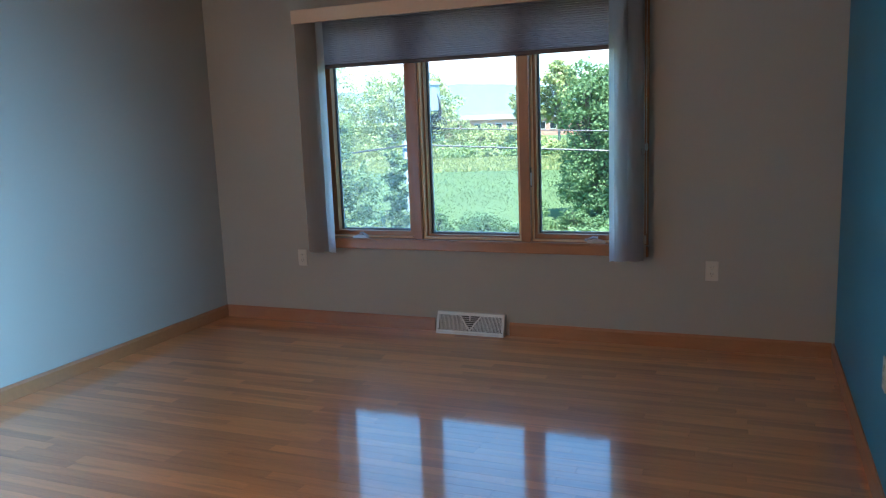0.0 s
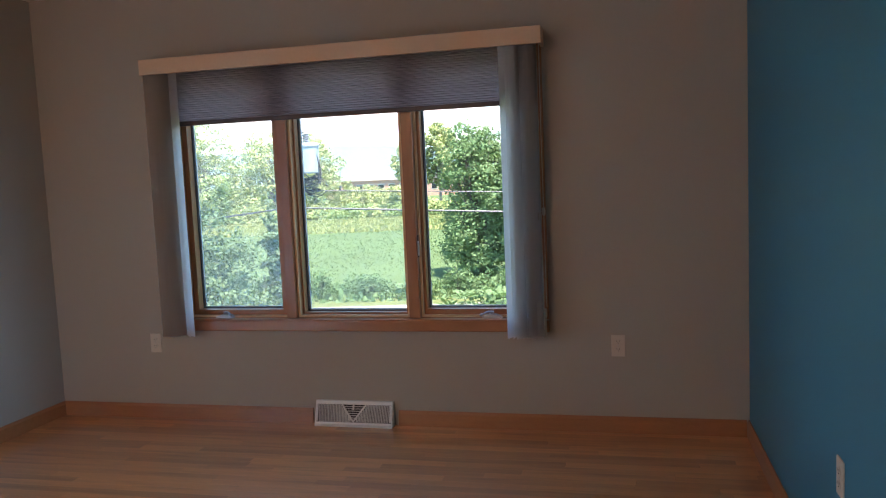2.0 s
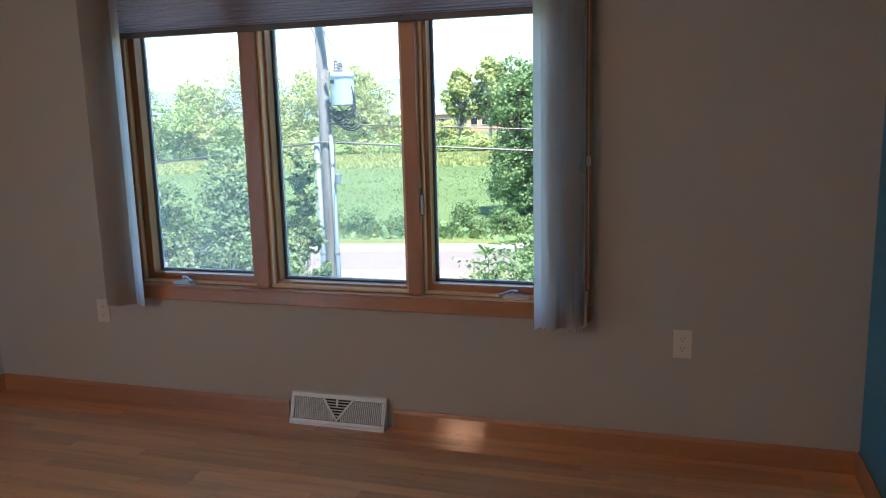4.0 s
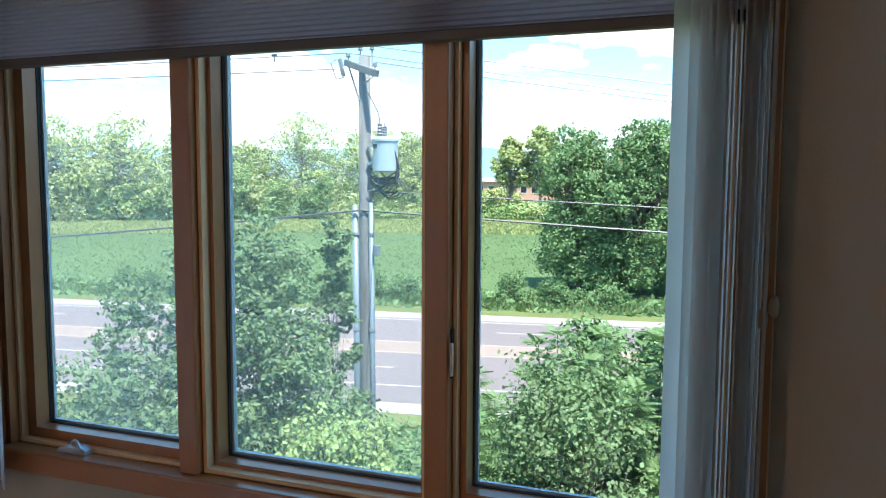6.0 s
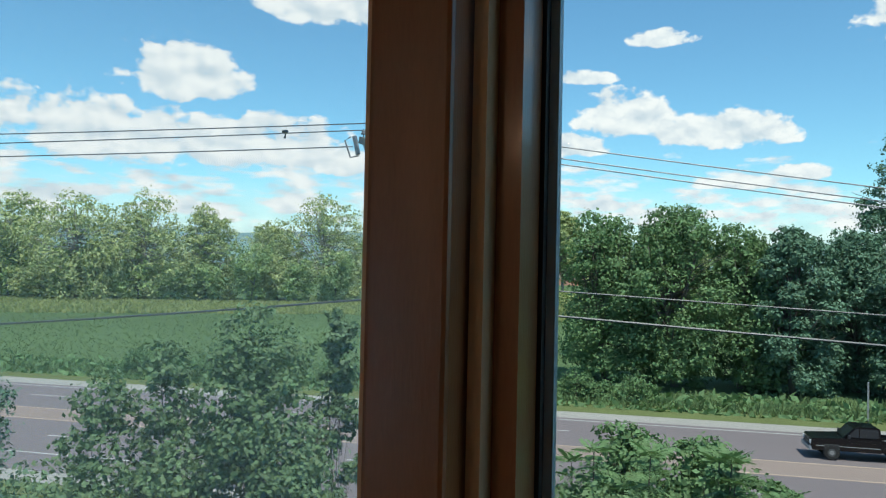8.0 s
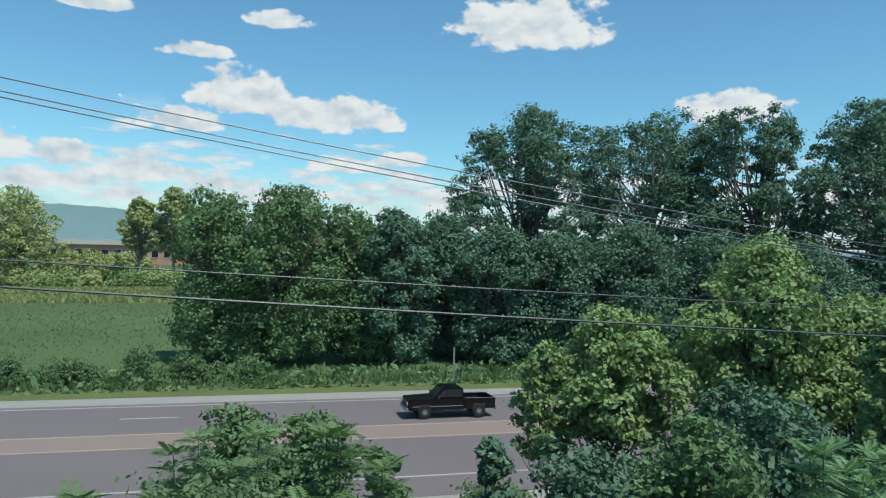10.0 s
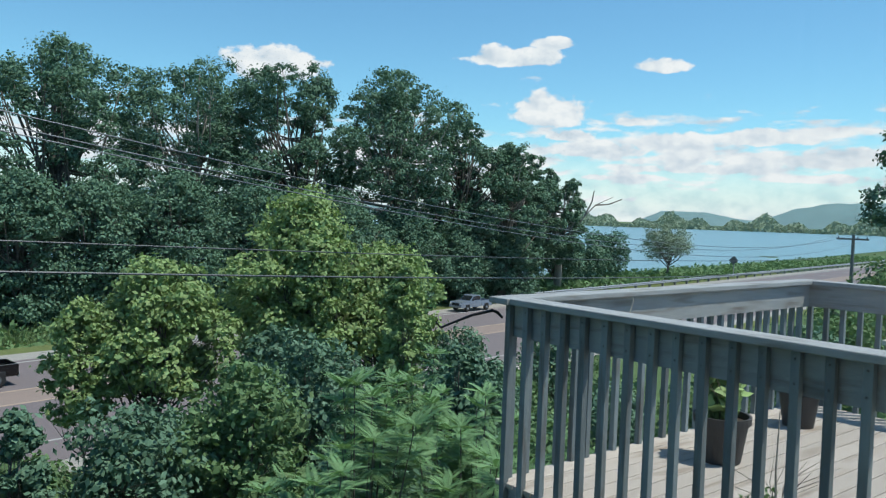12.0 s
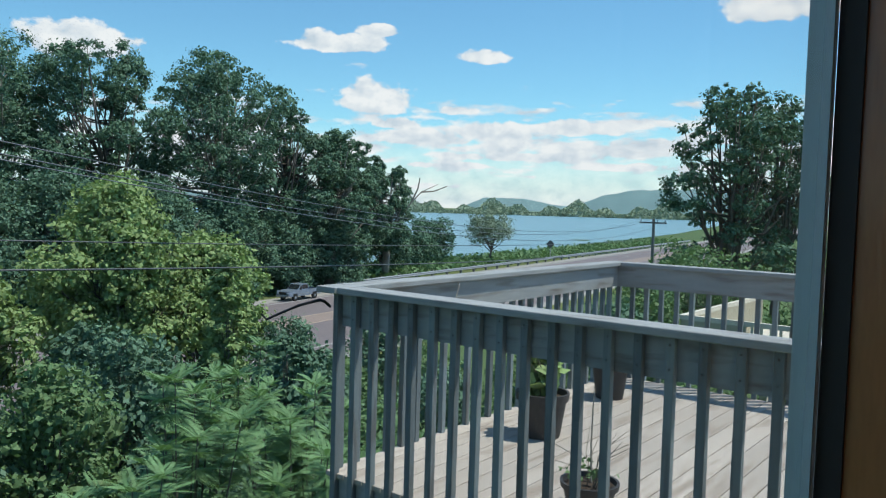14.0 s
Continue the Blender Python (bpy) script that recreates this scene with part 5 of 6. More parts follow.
def insulator(at, h=0.13):
    bm = bmesh.new()
    bm_lathe(bm, [(0.012, 0), (0.012, h * 0.4), (0.05, h * 0.42), (0.055, h * 0.55), (0.03, h * 0.6), (0.045, h * 0.75), (0.03, h * 0.95), (0.015, h)], at, 12)
    return part("insulator", bm, M["porcelain"], pole, smooth=True)


ins = [along(-0.44, 0.06), along(0.46, 0.06), P(-0.09, -0.02, PTOP + 0.06), P(0.13, 0.02, PTOP + 0.06)]
for q in ins:
    insulator(q)
for q in ins[2:]:
    bm = bmesh.new()
    bm_cyl(bm, (q[0], q[1], q[2] - 0.42), q, 0.014, 0.014, 8)
    part("pin", bm, M["galv"], pole)
# fused cutout hanging from the arm
cut = boxes("cutout", M["porcelain"], pole, (-0.035, -0.035, -0.17, 0.035, 0.035, 0.17), bevel=0.012, label="grey porcelain fuse cutout")
q = along(-0.68, -0.12)
cut.matrix_basis = Matrix.Translation(q) @ Matrix.Rotation(radians(-14), 4, "Y")
bm = bmesh.new()
bm_tube(bm, [(-0.05, -0.05, 0.16), (-0.16, -0.08, 0.12), (-0.12, -0.08, -0.2), (0.02, -0.03, -0.2)], 0.014, 6)
part("fuse_tube", bm, M["porcelain"], cut)
# transformer
TX, TY = 0.46, -0.12
bm = bmesh.new()
bm_lathe(bm, [(0.20, 1.56 - GZ), (0.225, 1.58 - GZ), (0.225, 2.10 - GZ), (0.245, 2.11 - GZ), (0.245, 2.15 - GZ), (0.20, 2.19 - GZ), (0.05, 2.20 - GZ)], (TX, TY, 0), 28)
can = part("transformer", bm, M["can"], pole, "pale grey transformer can", smooth=False)
for ox, h in ((-0.10, 0.26), (0.0, 0.20)):
    bm = bmesh.new()
    bm_lathe(bm, [(0.045, 0)] + [(0.055 if i % 2 else 0.035, 0.03 + i * h / 9) for i in range(8)] + [(0.012, h), (0.01, h + 0.06)], (TX + ox, TY - 0.03, 2.185 - GZ), 14)
    part("bushing", bm, M["porcelain"], can)
for z in (1.72, 2.05):
    boxes("bracket", M["galv"], can, (0.10, TY - 0.03, z - 0.03 - GZ, TX - 0.20, TY + 0.03, z + 0.03 - GZ))
boxes("plate", M["gasket"], can, (TX - 0.15, TY - 0.215, 1.98 - GZ, TX - 0.07, TY - 0.19, 2.06 - GZ))
bm = bmesh.new()
bm_tube(bm, [(TX - 0.10, TY - 0.03, 2.48 - GZ), (TX - 0.14, TY, 2.62 - GZ), (TX - 0.26, TY, 2.85 - GZ), (0.10, -0.1, 3.0 - GZ)], 0.010, 6)
part("lead", bm, M["wire"], pole)
rs = np.random.default_rng(5)
for i in range(9):
    z0, z1 = rs.uniform(1.65, 2.0), rs.uniform(1.1, 1.4)
    x1_ = rs.uniform(0.25, 0.75)
    pts = [(TX + 0.21, TY - 0.06 + 0.02 * i, z0 - GZ), (TX + 0.25 + 0.03 * rs.normal(), TY, z0 - 0.3 - GZ), (x1_, TY + 0.1 * rs.normal(), z1 - GZ),
           (0.3, TY + 0.05 * rs.normal(), z1 + rs.uniform(0, 0.2) - GZ), (0.12, -0.05, z1 + rs.uniform(0.1, 0.25) - GZ)]
    bm = bmesh.new()
    bm_tube(bm, pts, 0.014, 6)
    part("lead", bm, M["wire"], pole)
for i in range(7):
    r = 0.12 + 0.022 * i
    cx, cz = 0.34 + 0.035 * i, 1.36 - 0.015 * i
    bm = bmesh.new()
    bm_tube(bm, [(cx + r * math.cos(a), TY + 0.02 * i, cz + 0.8 * r * math.sin(a) - GZ) for a in [k * 2 * math.pi / 14 for k in range(14)]], 0.012, 6)
    part("cable_coil", bm, M["wire"], pole)
for ox, oy, r, zt in ((-0.17, -0.10, 0.06, 0.95), (0.16, -0.10, 0.05, 1.0)):
    bm = bmesh.new()
    bm_tube(bm, [P(ox + 0.05, oy, GZ - 0.2), P(ox + 0.03, oy, -2.5), P(ox, oy, zt)], r, 12)
    part("conduit", bm, M["conduit"], pole, "grey metal conduit", smooth=True)
    for z in (-3.2, -1.4, 0.4):
        bm = bmesh.new()
        bm_cyl(bm, P(ox + 0.02, oy, z), P(ox + 0.02, oy, z + 0.05), r + 0.012, r + 0.012, 14)
        part("strap", bm, M["galv"], pole)
boxes("meter_box", M["conduit"], pole, (0.24, -0.2, 0.02 - GZ, 0.34, -0.1, 0.22 - GZ), bevel=0.01)
bm = bmesh.new()
bm_tube(bm, [P(0.22, -0.1, 0.9), P(0.45, -0.6, -2.2), P(0.62, -0.9, GZ + 0.2)], 0.006, 5)
part("guy_wire", bm, M["cable"], pole)

FPX, FPY = 66.9, 27.5
fp = tagged(holder("utility_pole", (FPX, FPY, GZ)), "far grey wooden utility pole beside the road", "utility pole")
bm = bmesh.new()
bm_tube(bm, [(0, 0, -0.2), (0, 0, 6.4)], [0.17, 0.12], 10)
part("shaft", bm, M["pole"], fp)
boxes("crossarm", M["pole"], fp, (-0.2, -1.25, 6.0, -0.1, 1.25, 6.14))
for y in (-1.1, -0.4, 1.1):
    bm = bmesh.new()
    bm_cyl(bm, (-0.15, y, 6.14), (-0.15, y, 6.32), 0.05, 0.03, 8)
    part("insulator", bm, M["porcelain"], fp)


def wire(name, a, b, sag, r, material, label):
    bm = bmesh.new()
    a, b = Vector(a), Vector(b)
    pts = [a.lerp(b, i / 28) - Vector((0, 0, 4 * sag * (i / 28) * (1 - i / 28))) for i in range(29)]
    bm_tube(bm, pts, r, 5)
    return tagged(part(name, bm, M[material]), label, "wire", "overhead wires")


TOPS = [(PX + q[0], PY + q[1], GZ + q[2] + 0.13) for q in (ins[1], ins[3], ins[0])]
TOPL = [(PX + q[0], PY + q[1], GZ + q[2] + 0.13) for q in (ins[0], ins[2], (ins[0][0] - 0.2, ins[0][1], ins[0][2] - 0.28))]
for q, y, dz_ in zip(TOPS, (-1.1, -0.4, 1.1), (-0.5, 0.0, -0.25)):
    wire("power_line", q, (FPX - 0.15, FPY + y, GZ + 6.6 + dz_), 2.0, 0.011, "line", "thin grey overhead power line")
for q, dz_, dy_ in zip(TOPL, (-0.2, 0.3, 0.3), (-0.5, 0.2, 0.9)):
    wire("power_line", q, (PX - 46, PY - 13 + dy_, q[2] + dz_), 0.5, 0.011, "line", "thin grey overhead power line")
wire("phone_cable", (PX, PY - 0.15, 0.86), (FPX, FPY, -1.6), 0.55, 0.019, "cable", "thick grey overhead telephone cable")
wire("phone_cable", (PX + 0.1, PY - 0.15, 1.22), (FPX, FPY, -0.9), 0.4, 0.012, "cable", "grey overhead telephone cable")
wire("phone_cable", (PX, PY - 0.15, 0.86), (PX - 46, PY - 13, 0.2), 1.1, 0.019, "cable", "thick dark overhead telephone cable")

q = TOPL[0]
clamp_at = (q[0] - 1.35, q[1] - 0.38, q[2] - 0.03)
clamp_ = tagged(holder("line_clamp", clamp_at), "small dark clamp hanging on the overhead line", "clamp")
bm = bmesh.new()
bm_cyl(bm, (-0.05, 0, 0), (0.05, 0, 0), 0.03, 0.03, 8)
part("jaw", bm, M["wire"], clamp_)
bm = bmesh.new()
bm_tube(bm, [(0, 0, 0), (0.01, 0, -0.06), (-0.01, 0, -0.12)], [0.014, 0.012, 0.02], 6)
part("eye", bm, M["wire"], clamp_)

# ---- far building ----
bld = tagged(holder("school_building", (-80, 288, GZ), 16), "long low brick building with a pale roof", "building")
boxes("wall", M["brick"], bld, (-30, -6, -0.2, 30, 8, 6.6))
boxes("roof", M["roof_white"], bld, (-31, -7, 6.6, 31, 9, 8.4))
for i in range(14):
    x = -27 + 4.1 * i
    w = boxes("window", M["roof_white"], bld, (x, -6.15, 2.2, x + 2.6, -6.0, 5.2))
    boxes("pane", M["tinted"], w, (x + 0.2, -6.2, 2.5, x + 2.4, -6.15, 4.9))

# ---- vehicles, sign, guardrail ----


def pickup(at, rz, paint, label, second=None):
    """A crew-cab pickup: side profile drawn across, then cab glass, wheels, lamps, bumpers."""
    t = tagged(holder("pickup_truck", at, rz), label, "truck")
    bm = bmesh.new()
    bm_prism(bm, [(-0.80, 0.50), (2.70, 0.50), (2.78, 0.75), (2.76, 1.04), (2.66, 1.14), (1.10, 1.22), (-0.80, 1.22)], "y", -0.95, 0.95)
    bmesh.ops.bevel(bm, geom=bm.edges[:], offset=0.04, segments=2, affect="EDGES")
    body = part("body", bm, M[paint], t)
    boxes("bed_floor", M["gasket"], body, (-2.70, -0.86, 0.55, -0.82, 0.86, 0.80))
    for y in (-0.95, 0.865):
        boxes("bed_side", M[paint], body, (-2.78, y, 0.55, -0.81, y + 0.085, 1.20), bevel=0.02)
        boxes("bed_rail", M["galv"], body, (-2.74, y + 0.02, 1.201, -0.86, y + 0.065, 1.215))
    boxes("tailgate", M[paint], body, (-2.78, -0.86, 0.58, -2.71, 0.86, 1.19), bevel=0.015)
    boxes("side_trim", M["galv"], body, (-0.7, -0.962, 0.74, 2.5, -0.951, 0.78))
    boxes("side_trim", M["galv"], body, (-0.7, 0.951, 0.74, 2.5, 0.962, 0.78))
    bm = bmesh.new()
    bm_prism(bm, [(1.10, 1.20), (0.52, 1.80), (0.40, 1.84), (-0.60, 1.84), (-0.72, 1.78), (-0.80, 1.20)], "y", -0.80, 0.80)
    bmesh.ops.bevel(bm, geom=bm.edges[:], offset=0.035, segments=2, affect="EDGES")
    cab = part("cab", bm, M[second or paint], t)
    for y in (-0.812, 0.802):
        bm = bmesh.new()
        bm_prism(bm, [(0.92, 1.28), (0.50, 1.73), (0.34, 1.75), (0.34, 1.28)], "y", y, y + 0.01)
        part("side_window", bm, M["tinted"], cab)
        bm = bmesh.new()
        bm_prism(bm, [(0.30, 1.28), (0.30, 1.75), (-0.56, 1.75), (-0.62, 1.70), (-0.66, 1.28)], "y", y, y + 0.01)
        part("side_window", bm, M["tinted"], cab)
    ws = boxes("windscreen", M["tinted"], cab, (-0.34, -0.70, -0.004, 0.34, 0.70, 0.008))
    ws.matrix_basis = Matrix.Translation((0.818, 0, 1.512)) @ Matrix.Rotation(radians(46.0), 4, "Y")
    boxes("rear_window", M["tinted"], cab, (-0.79, -0.62, 1.34, -0.765, 0.62, 1.68))
    for x in (-1.72, 1.72):
        for y in (-0.98, 0.74):
            w = boxes("arch", M["gasket"], t, (x - 0.46, y + 0.015, 0.5, x + 0.46, y + 0.225, 0.92), bevel=0.1)
            bm = bmesh.new()
            bm_cyl(bm, (x, y, 0.41), (x, y + 0.26, 0.41), 0.41, 0.41, 24)
            bmesh.ops.bevel(bm, geom=[e for e in bm.edges if len(e.link_faces) == 2 and e.calc_face_angle(0) > 1], offset=0.04, segments=2, affect="EDGES")
            wh = part("wheel", bm, M["tyre"], t)
            bm = bmesh.new()
            bm_cyl(bm, (x, y - 0.008, 0.41), (x, y + 0.268, 0.41), 0.21, 0.21, 18)
            part("rim", bm, M["sign_back"], wh)
            bm = bmesh.new()
            bm_cyl(bm, (x, y - 0.014, 0.41), (x, y + 0.274, 0.41), 0.12, 0.12, 14)
            part("hub_cap", bm, M["galv"], wh)
    for x, m in ((2.72, "galv"), (-2.86, "galv")):
        boxes("bumper", M[m], t, (x, -0.92, 0.48, x + 0.14, 0.92, 0.70), bevel=0.03)
    boxes("grille", M["gasket"], t, (2.74, -0.5, 0.74, 2.80, 0.5, 1.02), bevel=0.01)
    for y in (-0.90, 0.62):
        boxes("headlight", M["lamp_clear"], t, (2.70, y, 0.82, 2.79, y + 0.28, 1.02), bevel=0.02)
        boxes("tail_light", M["lamp_red"], t, (-2.79, y, 0.80, -2.72, y + 0.16, 1.12), bevel=0.01)
    for y in (-1.12, 0.96):
        boxes("mirror", M["gasket"], t, (0.82, y, 1.22, 0.95, y + 0.16, 1.42), bevel=0.02)
    return t


parked = pickup((39.3, 42.2, GZ + 0.062), 189, "truck_grey", "slate grey pickup truck parked on the road shoulder")
parked.scale = (0.62, 0.62, 0.62)
old = pickup((6.2, 32.4, GZ + 0.066), 189.4, "truck_black", "old black pickup truck driving on the road")
old.scale = (0.68, 0.68, 0.68)

sg = tagged(holder("road_sign", (93.5, 53.4, GZ)), "diamond warning sign seen from behind on a post", "sign")
boxes("post", M["galv"], sg, (-0.04, -0.04, -0.1, 0.04, 0.04, 2.2))
pl = boxes("plate", M["sign_back"], sg, (-0.01, -0.42, -0.42, 0.01, 0.42, 0.42), bevel=0.004)
pl.matrix_basis = Matrix.Translation((-0.06, 0, 2.3)) @ Matrix.Rotation(radians(30), 4, "Z") @ Matrix.Rotation(radians(45), 4, "X")
mk = tagged(holder("marker_post", (7.4, 40.6, GZ)), "thin pale roadside marker post", "post")
boxes("shaft", M["galv"], mk, (-0.04, -0.02, -0.1, 0.04, 0.02, 1.9), bevel=0.005)

gr = tagged(holder("guardrail"), "galvanised guardrail on wooden posts along the lake side", "guardrail")
gr.matrix_basis = ROAD
bm = bmesh.new()
bm_prism(bm, [(36.6, GZ + 0.42), (36.54, GZ + 0.48), (36.6, GZ + 0.55), (36.54, GZ + 0.63), (36.6, GZ + 0.70), (36.63, GZ + 0.70), (36.63, GZ + 0.42)], "x", 52, 190)
part("rail", bm, M["galv"], gr)
for i in range(46):
    boxes("post", M["pole"], gr, (52.4 + 3 * i, 36.64, GZ - 0.2, 52.6 + 3 * i, 36.84, GZ + 0.78))

# ---- deck ----
DX0, DX1, DY0, DY1, DF, RT = 5.52, 9.05, -3.2, 3.17, -0.09, 0.97
deck = tagged(holder("deck", (0, 0, 0)), "weathered grey wooden deck with a slatted railing", "deck")
boxes("rim_joist", M["deck_rail_x"], deck, (DX0, DY1 - 0.04, DF - 0.235, DX1, DY1, DF - 0.002))
boxes("rim_joist", M["deck_rail_y"], deck, (DX0, DY0, DF - 0.235, DX0 + 0.04, DY1 - 0.041, DF - 0.032))
boxes("rim_joist", M["deck_rail_y"], deck, (DX1 - 0.04, DY0, DF - 0.235, DX1, DY1 - 0.041, DF - 0.032))
for x in (DX0 + 0.3, DX1 - 0.3):
    for y in (DY0 + 0.3, DY1 - 0.28):
        boxes("deck_post", M["deck_rail"], deck, (x - 0.07, y - 0.07, GZ - 0.2, x + 0.07, y + 0.07, DF - 0.034))
b0 = new("deck_board", mesh_of((lambda bm: (bm_box(bm, DX0 - 0.02, 0, -0.03, DX1 + 0.02, 0.137, 0, bevel=0.004), bm)[1])(bmesh.new()), "deck_board", M["deck_board"]))
b0.parent = deck
nb = int((DY1 - 0.045 - DY0) / 0.1425)
for i in range(nb + 1):
    ob = b0 if i == 0 else new("deck_board", b0.data)
    ob.parent = deck
    ob.matrix_basis = pose(0, DY0 + 0.0035 + 0.1425 * i, DF)
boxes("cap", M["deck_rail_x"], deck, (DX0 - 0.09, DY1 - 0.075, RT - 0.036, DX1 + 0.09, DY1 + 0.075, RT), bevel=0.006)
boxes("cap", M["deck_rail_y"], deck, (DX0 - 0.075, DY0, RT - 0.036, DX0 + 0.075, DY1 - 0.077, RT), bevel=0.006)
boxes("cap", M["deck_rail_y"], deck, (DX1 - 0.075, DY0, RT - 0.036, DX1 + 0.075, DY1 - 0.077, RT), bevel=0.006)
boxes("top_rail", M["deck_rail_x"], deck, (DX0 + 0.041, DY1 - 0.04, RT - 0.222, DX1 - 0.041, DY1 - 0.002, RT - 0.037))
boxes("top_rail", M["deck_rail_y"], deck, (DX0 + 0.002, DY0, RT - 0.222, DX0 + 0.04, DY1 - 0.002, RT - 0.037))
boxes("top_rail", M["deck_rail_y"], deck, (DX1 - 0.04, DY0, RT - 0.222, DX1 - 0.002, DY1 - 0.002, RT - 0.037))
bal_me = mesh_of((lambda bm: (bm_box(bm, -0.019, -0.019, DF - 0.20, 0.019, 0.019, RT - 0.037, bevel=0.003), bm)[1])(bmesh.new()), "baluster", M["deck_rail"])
screw_me = mesh_of((lambda bm: (bm_cyl(bm, (0, 0, 0), (-0.002, 0, 0), 0.005, 0.005, 8), bm)[1])(bmesh.new()), "screw", M["gasket"])
rng = random.Random(8)


def baluster(x, y, side=0):
    ob = new("baluster", bal_me)
    ob.parent = deck
    ob.matrix_basis = pose(x, y, 0, rng.uniform(-0.3, 0.3), rng.uniform(-0.3, 0.3), rng.uniform(-3, 3))
    if side:
        for z in (RT - 0.07, RT - 0.17):
            sc = new("screw", screw_me)
            sc.parent = ob
            sc.matrix_basis = pose(-0.0192, 0, z)


for i in range(48):
    y = DY1 - 0.03 - 0.138 * i
    if y > DY0 + 0.05:
        baluster(DX0 - 0.019, y, 1)
        baluster(DX1 + 0.019, y)
for i in range(26):
    x = DX0 + 0.06 + 0.136 * i
    if x < DX1 - 0.03:
        baluster(x, DY1 + 0.019)

hook = tagged(holder("plant_hook", (DX0 - 0.05, DY1 + 0.02, RT - 0.06)), "black iron plant hook on the deck corner", "hook")
bm = bmesh.new()
bm_tube(bm, [(0.02, 0, -0.06), (-0.01, 0.01, -0.03), (-0.03, 0.03, -0.02), (-0.12, 0.10, -0.05), (-0.20, 0.18, -0.10), (-0.25, 0.22, -0.13), (-0.27, 0.24, -0.10), (-0.262, 0.235, -0.085)],
        [0.008, 0.009, 0.009, 0.008, 0.007, 0.007, 0.006, 0.005], 8)
part("arm", bm, M["iron"], hook)


def pot(x, y, r, h, label):
    t = tagged(holder("plant_pot", (x, y, DF)), label, "plant pot", "pots on the deck")
    bm = bmesh.new()
    bm_lathe(bm, [(r * 0.72, 0.0), (r * 0.74, 0.01), (r * 0.95, h * 0.82), (r * 1.04, h * 0.83), (r * 1.06, h), (r * 0.96, h), (r * 0.9, h * 0.86), (r * 0.1, h * 0.86)], n=28)
    part("pot", bm, M["pot"], t)
    bm = bmesh.new()
    bm_lathe(bm, [(r * 0.9, h * 0.862), (r * 0.5, h * 0.90), (r * 0.05, h * 0.89)], n=18)
    part("soil", bm, M["earth"], t)
    return t


def stalks(t, rs, n, height, r, material, z, width=0.004):
    for _ in range(n):
        a, l = rs.uniform(0, 6.28), rs.uniform(0.4, 1.0) * r
        h = rs.uniform(0.5, 1.0) * height
        bm = bmesh.new()
        bm_tube(bm, [(0.3 * l * math.cos(a), 0.3 * l * math.sin(a), z - 0.02), (0.6 * l * math.cos(a + 0.3), 0.6 * l * math.sin(a + 0.3), z + 0.55 * h),
                     (l * 1.6 * math.cos(a), l * 1.6 * math.sin(a), z + h)], [width, width * 0.8, width * 0.3], 5)
        part("stem", bm, material, t)


rs = np.random.default_rng(31)
p1 = pot(6.95, 2.66, 0.17, 0.30, "dark plastic pot with a yellow-green leafy plant")
lv = new("foliage", quads_mesh("foliage", leaf_quads(rs, [(0.03, 0.02, 0.44, 0.09, 0.09, 0.18)], 520, 0.10, -0.6, 20, 0.3), M["leaf_lime"]))
lv.parent, lv["kind"] = p1, "stuff"
stalks(p1, rs, 14, 0.42, 0.12, M["bark"], 0.24)
p2 = pot(8.25, 2.80, 0.15, 0.30, "dark plastic pot with bare soil")
p3 = pot(5.95, 1.78, 0.14, 0.17, "low dark pot with dry bare twigs")
stalks(p3, rs, 15, 0.34, 0.24, M["bark"], 0.16, 0.0024)
bm = bmesh.new()
bm_tube(bm, [(0.02, 0.0, 0.12), (0.06, 0.03, 0.34), (0.13, 0.06, 0.62)], [0.006, 0.005, 0.003], 6)
part("stick", bm, M["bark_pale"], p3)
lv = new("foliage", quads_mesh("foliage", leaf_quads(rs, [(0.03, 0.02, 0.20, 0.12, 0.12, 0.05)], 60, 0.035, 0.1, 20, 0.3), M["leaf_mid"]))
lv.parent, lv["kind"] = p3, "stuff"
tw = tagged(holder("hanging_cord", (DX0 + 1.05, DY1 - 0.05, RT - 0.04)), "thin pale cord hanging from the railing", "cord")
bm = bmesh.new()
bm_tube(bm, [(0.03, 0.03, 0.035), (0.0, -0.02, -0.02), (-0.03, -0.02, -0.09), (-0.02, -0.02, -0.12)], 0.004, 5)
part("string", bm, M["plastic"], tw)

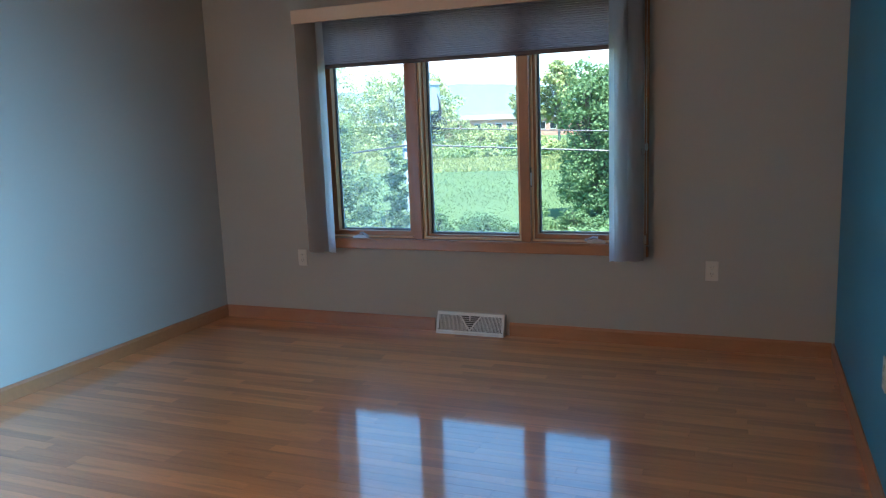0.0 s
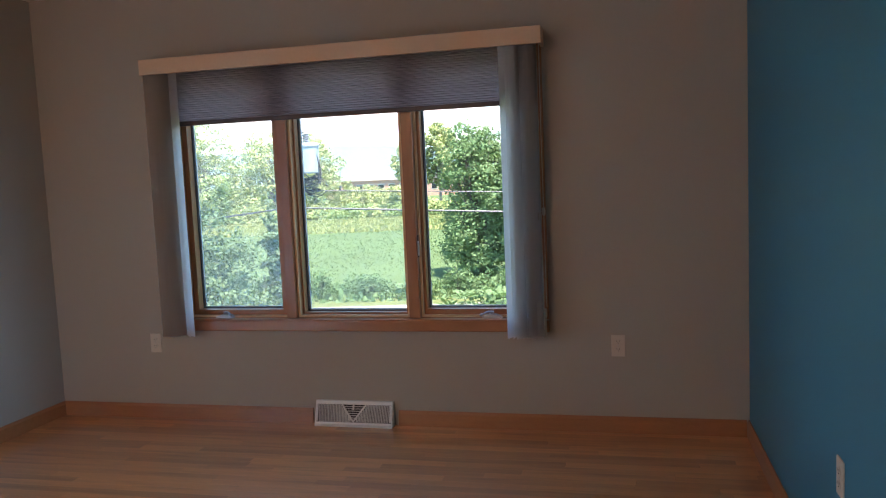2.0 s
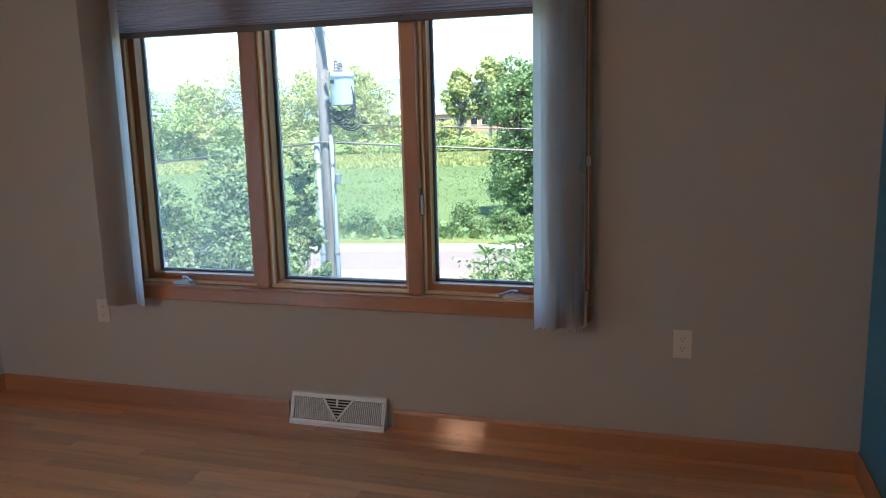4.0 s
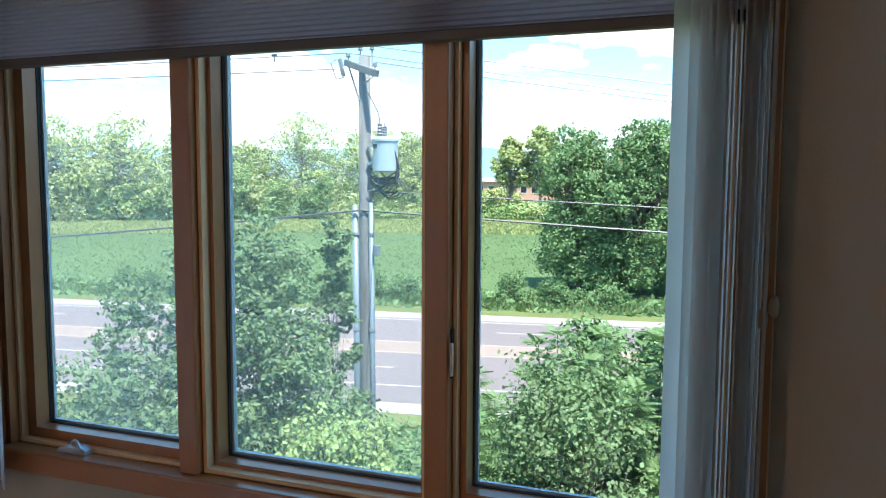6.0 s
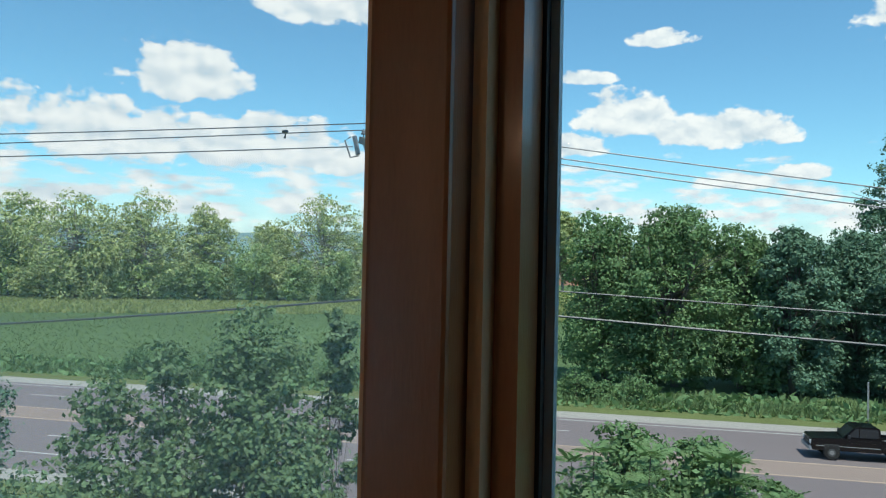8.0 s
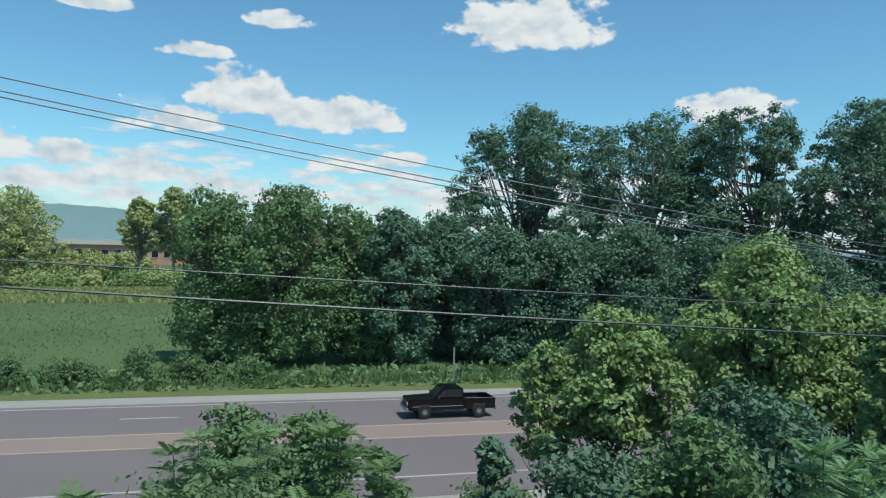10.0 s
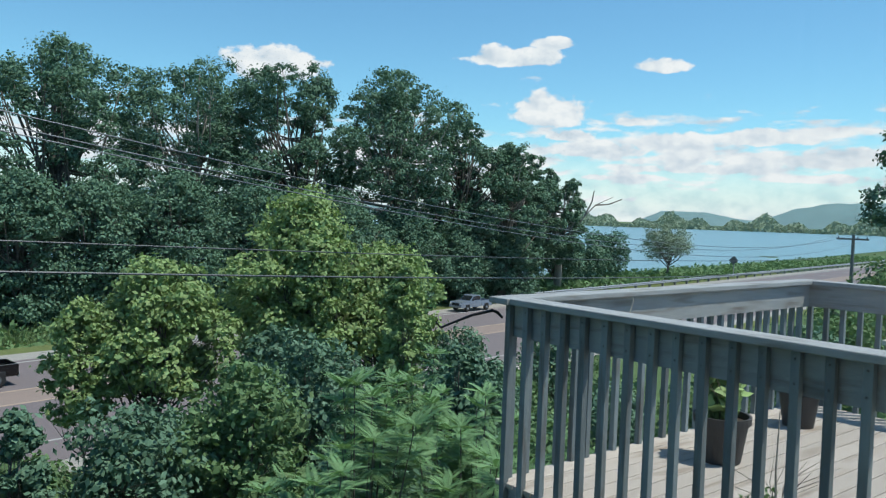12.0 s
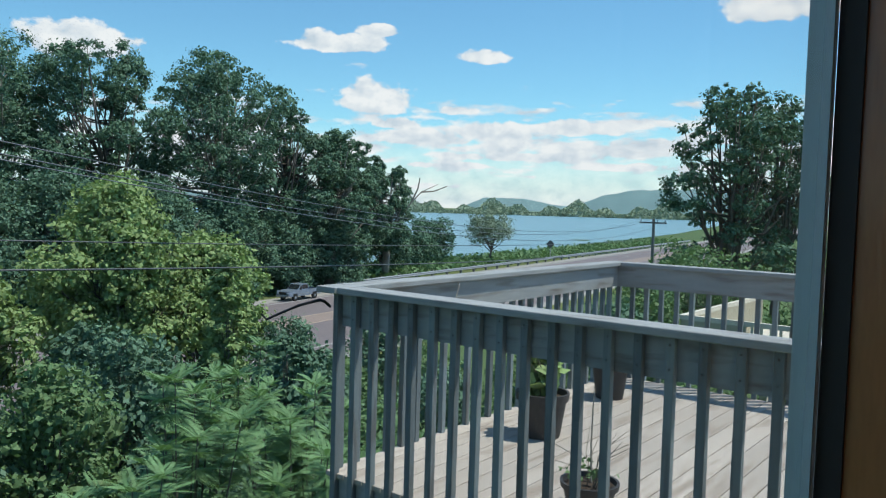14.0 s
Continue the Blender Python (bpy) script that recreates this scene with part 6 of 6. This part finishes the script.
# lower cream porch next door
po = tagged(holder("porch", (19.0, 4.2, -1.75)), "cream painted porch with a slatted rail beyond the deck", "porch")
boxes("floor", M["siding"], po, (0, -4, -0.25, 6, 2.2, 0.0))
boxes("top_rail", M["siding"], po, (0, 2.1, 0.85, 6, 2.2, 0.95))
boxes("side_rail", M["siding"], po, (0, -4, 0.85, 0.1, 2.1, 0.95))
boxes("panel", M["tan"], po, (0.0, 0.75, 0.0, 0.06, 2.1, 0.849))
boxes("rear_panel", M["tan"], po, (0.06, 2.11, 0.0, 6, 2.17, 0.849))
for i in range(25):
    boxes("baluster", M["siding"], po, (0.02, -3.95 + 0.19 * i, 0.0, 0.07, -3.90 + 0.19 * i, 0.849))
for x, y in ((0.2, 1.9), (5.8, 1.9), (0.2, -3.8)):
    boxes("post", M["siding"], po, (x - 0.1, y - 0.1, -4.05, x + 0.1, y + 0.1, -0.251))

# ---- oak strip floor ----
fl = tagged(boxes("floor", M["subfloor"], None, (-0.01, D, -0.3, W + 0.01, 0.0, -0.0085)), "glossy oak strip floor running along the window wall", "floor", kind="structure")
LENGTHS = (0.35, 0.5, 0.68, 0.85, 1.05, 1.3)
BW = 0.0572
plank = {}
for L in LENGTHS:
    bm = bmesh.new()
    bm_box(bm, 0, 0, -0.008, L - 0.0007, BW - 0.0007, 0)
    plank[L] = mesh_of(bm, "plank", M["floor"])
rest = bmesh.new()
rng = random.Random(12)
row = 0
y = -BW - 0.001
while y > D:
    x = -0.01 - rng.uniform(0, 0.3)
    while x < W:
        L = rng.choice(LENGTHS)
        a, b = max(x, 0.0), min(x + L, W)
        if b - a > 0.03:
            if row < 52 and a == x and b == x + L:
                ob = new("plank", plank[L])
                ob.parent = fl
                ob.matrix_basis = pose(x, y, 0)
            else:
                vs = [rest.verts.new(c) for c in ((a, y, 0), (b - 0.0007, y, 0), (b - 0.0007, y + BW - 0.0007, 0), (a, y + BW - 0.0007, 0),
                                                  (a, y, -0.008), (b - 0.0007, y, -0.008), (b - 0.0007, y + BW - 0.0007, -0.008), (a, y + BW - 0.0007, -0.008))]
                for f in ((0, 1, 2, 3), (4, 5, 1, 0), (5, 6, 2, 1), (6, 7, 3, 2), (7, 4, 0, 3)):
                    rest.faces.new([vs[i] for i in f])
        x += L
    y -= BW
    row += 1
rp = part("planks", rest, M["floor_rest"], fl)
rp["kind"] = "stuff"
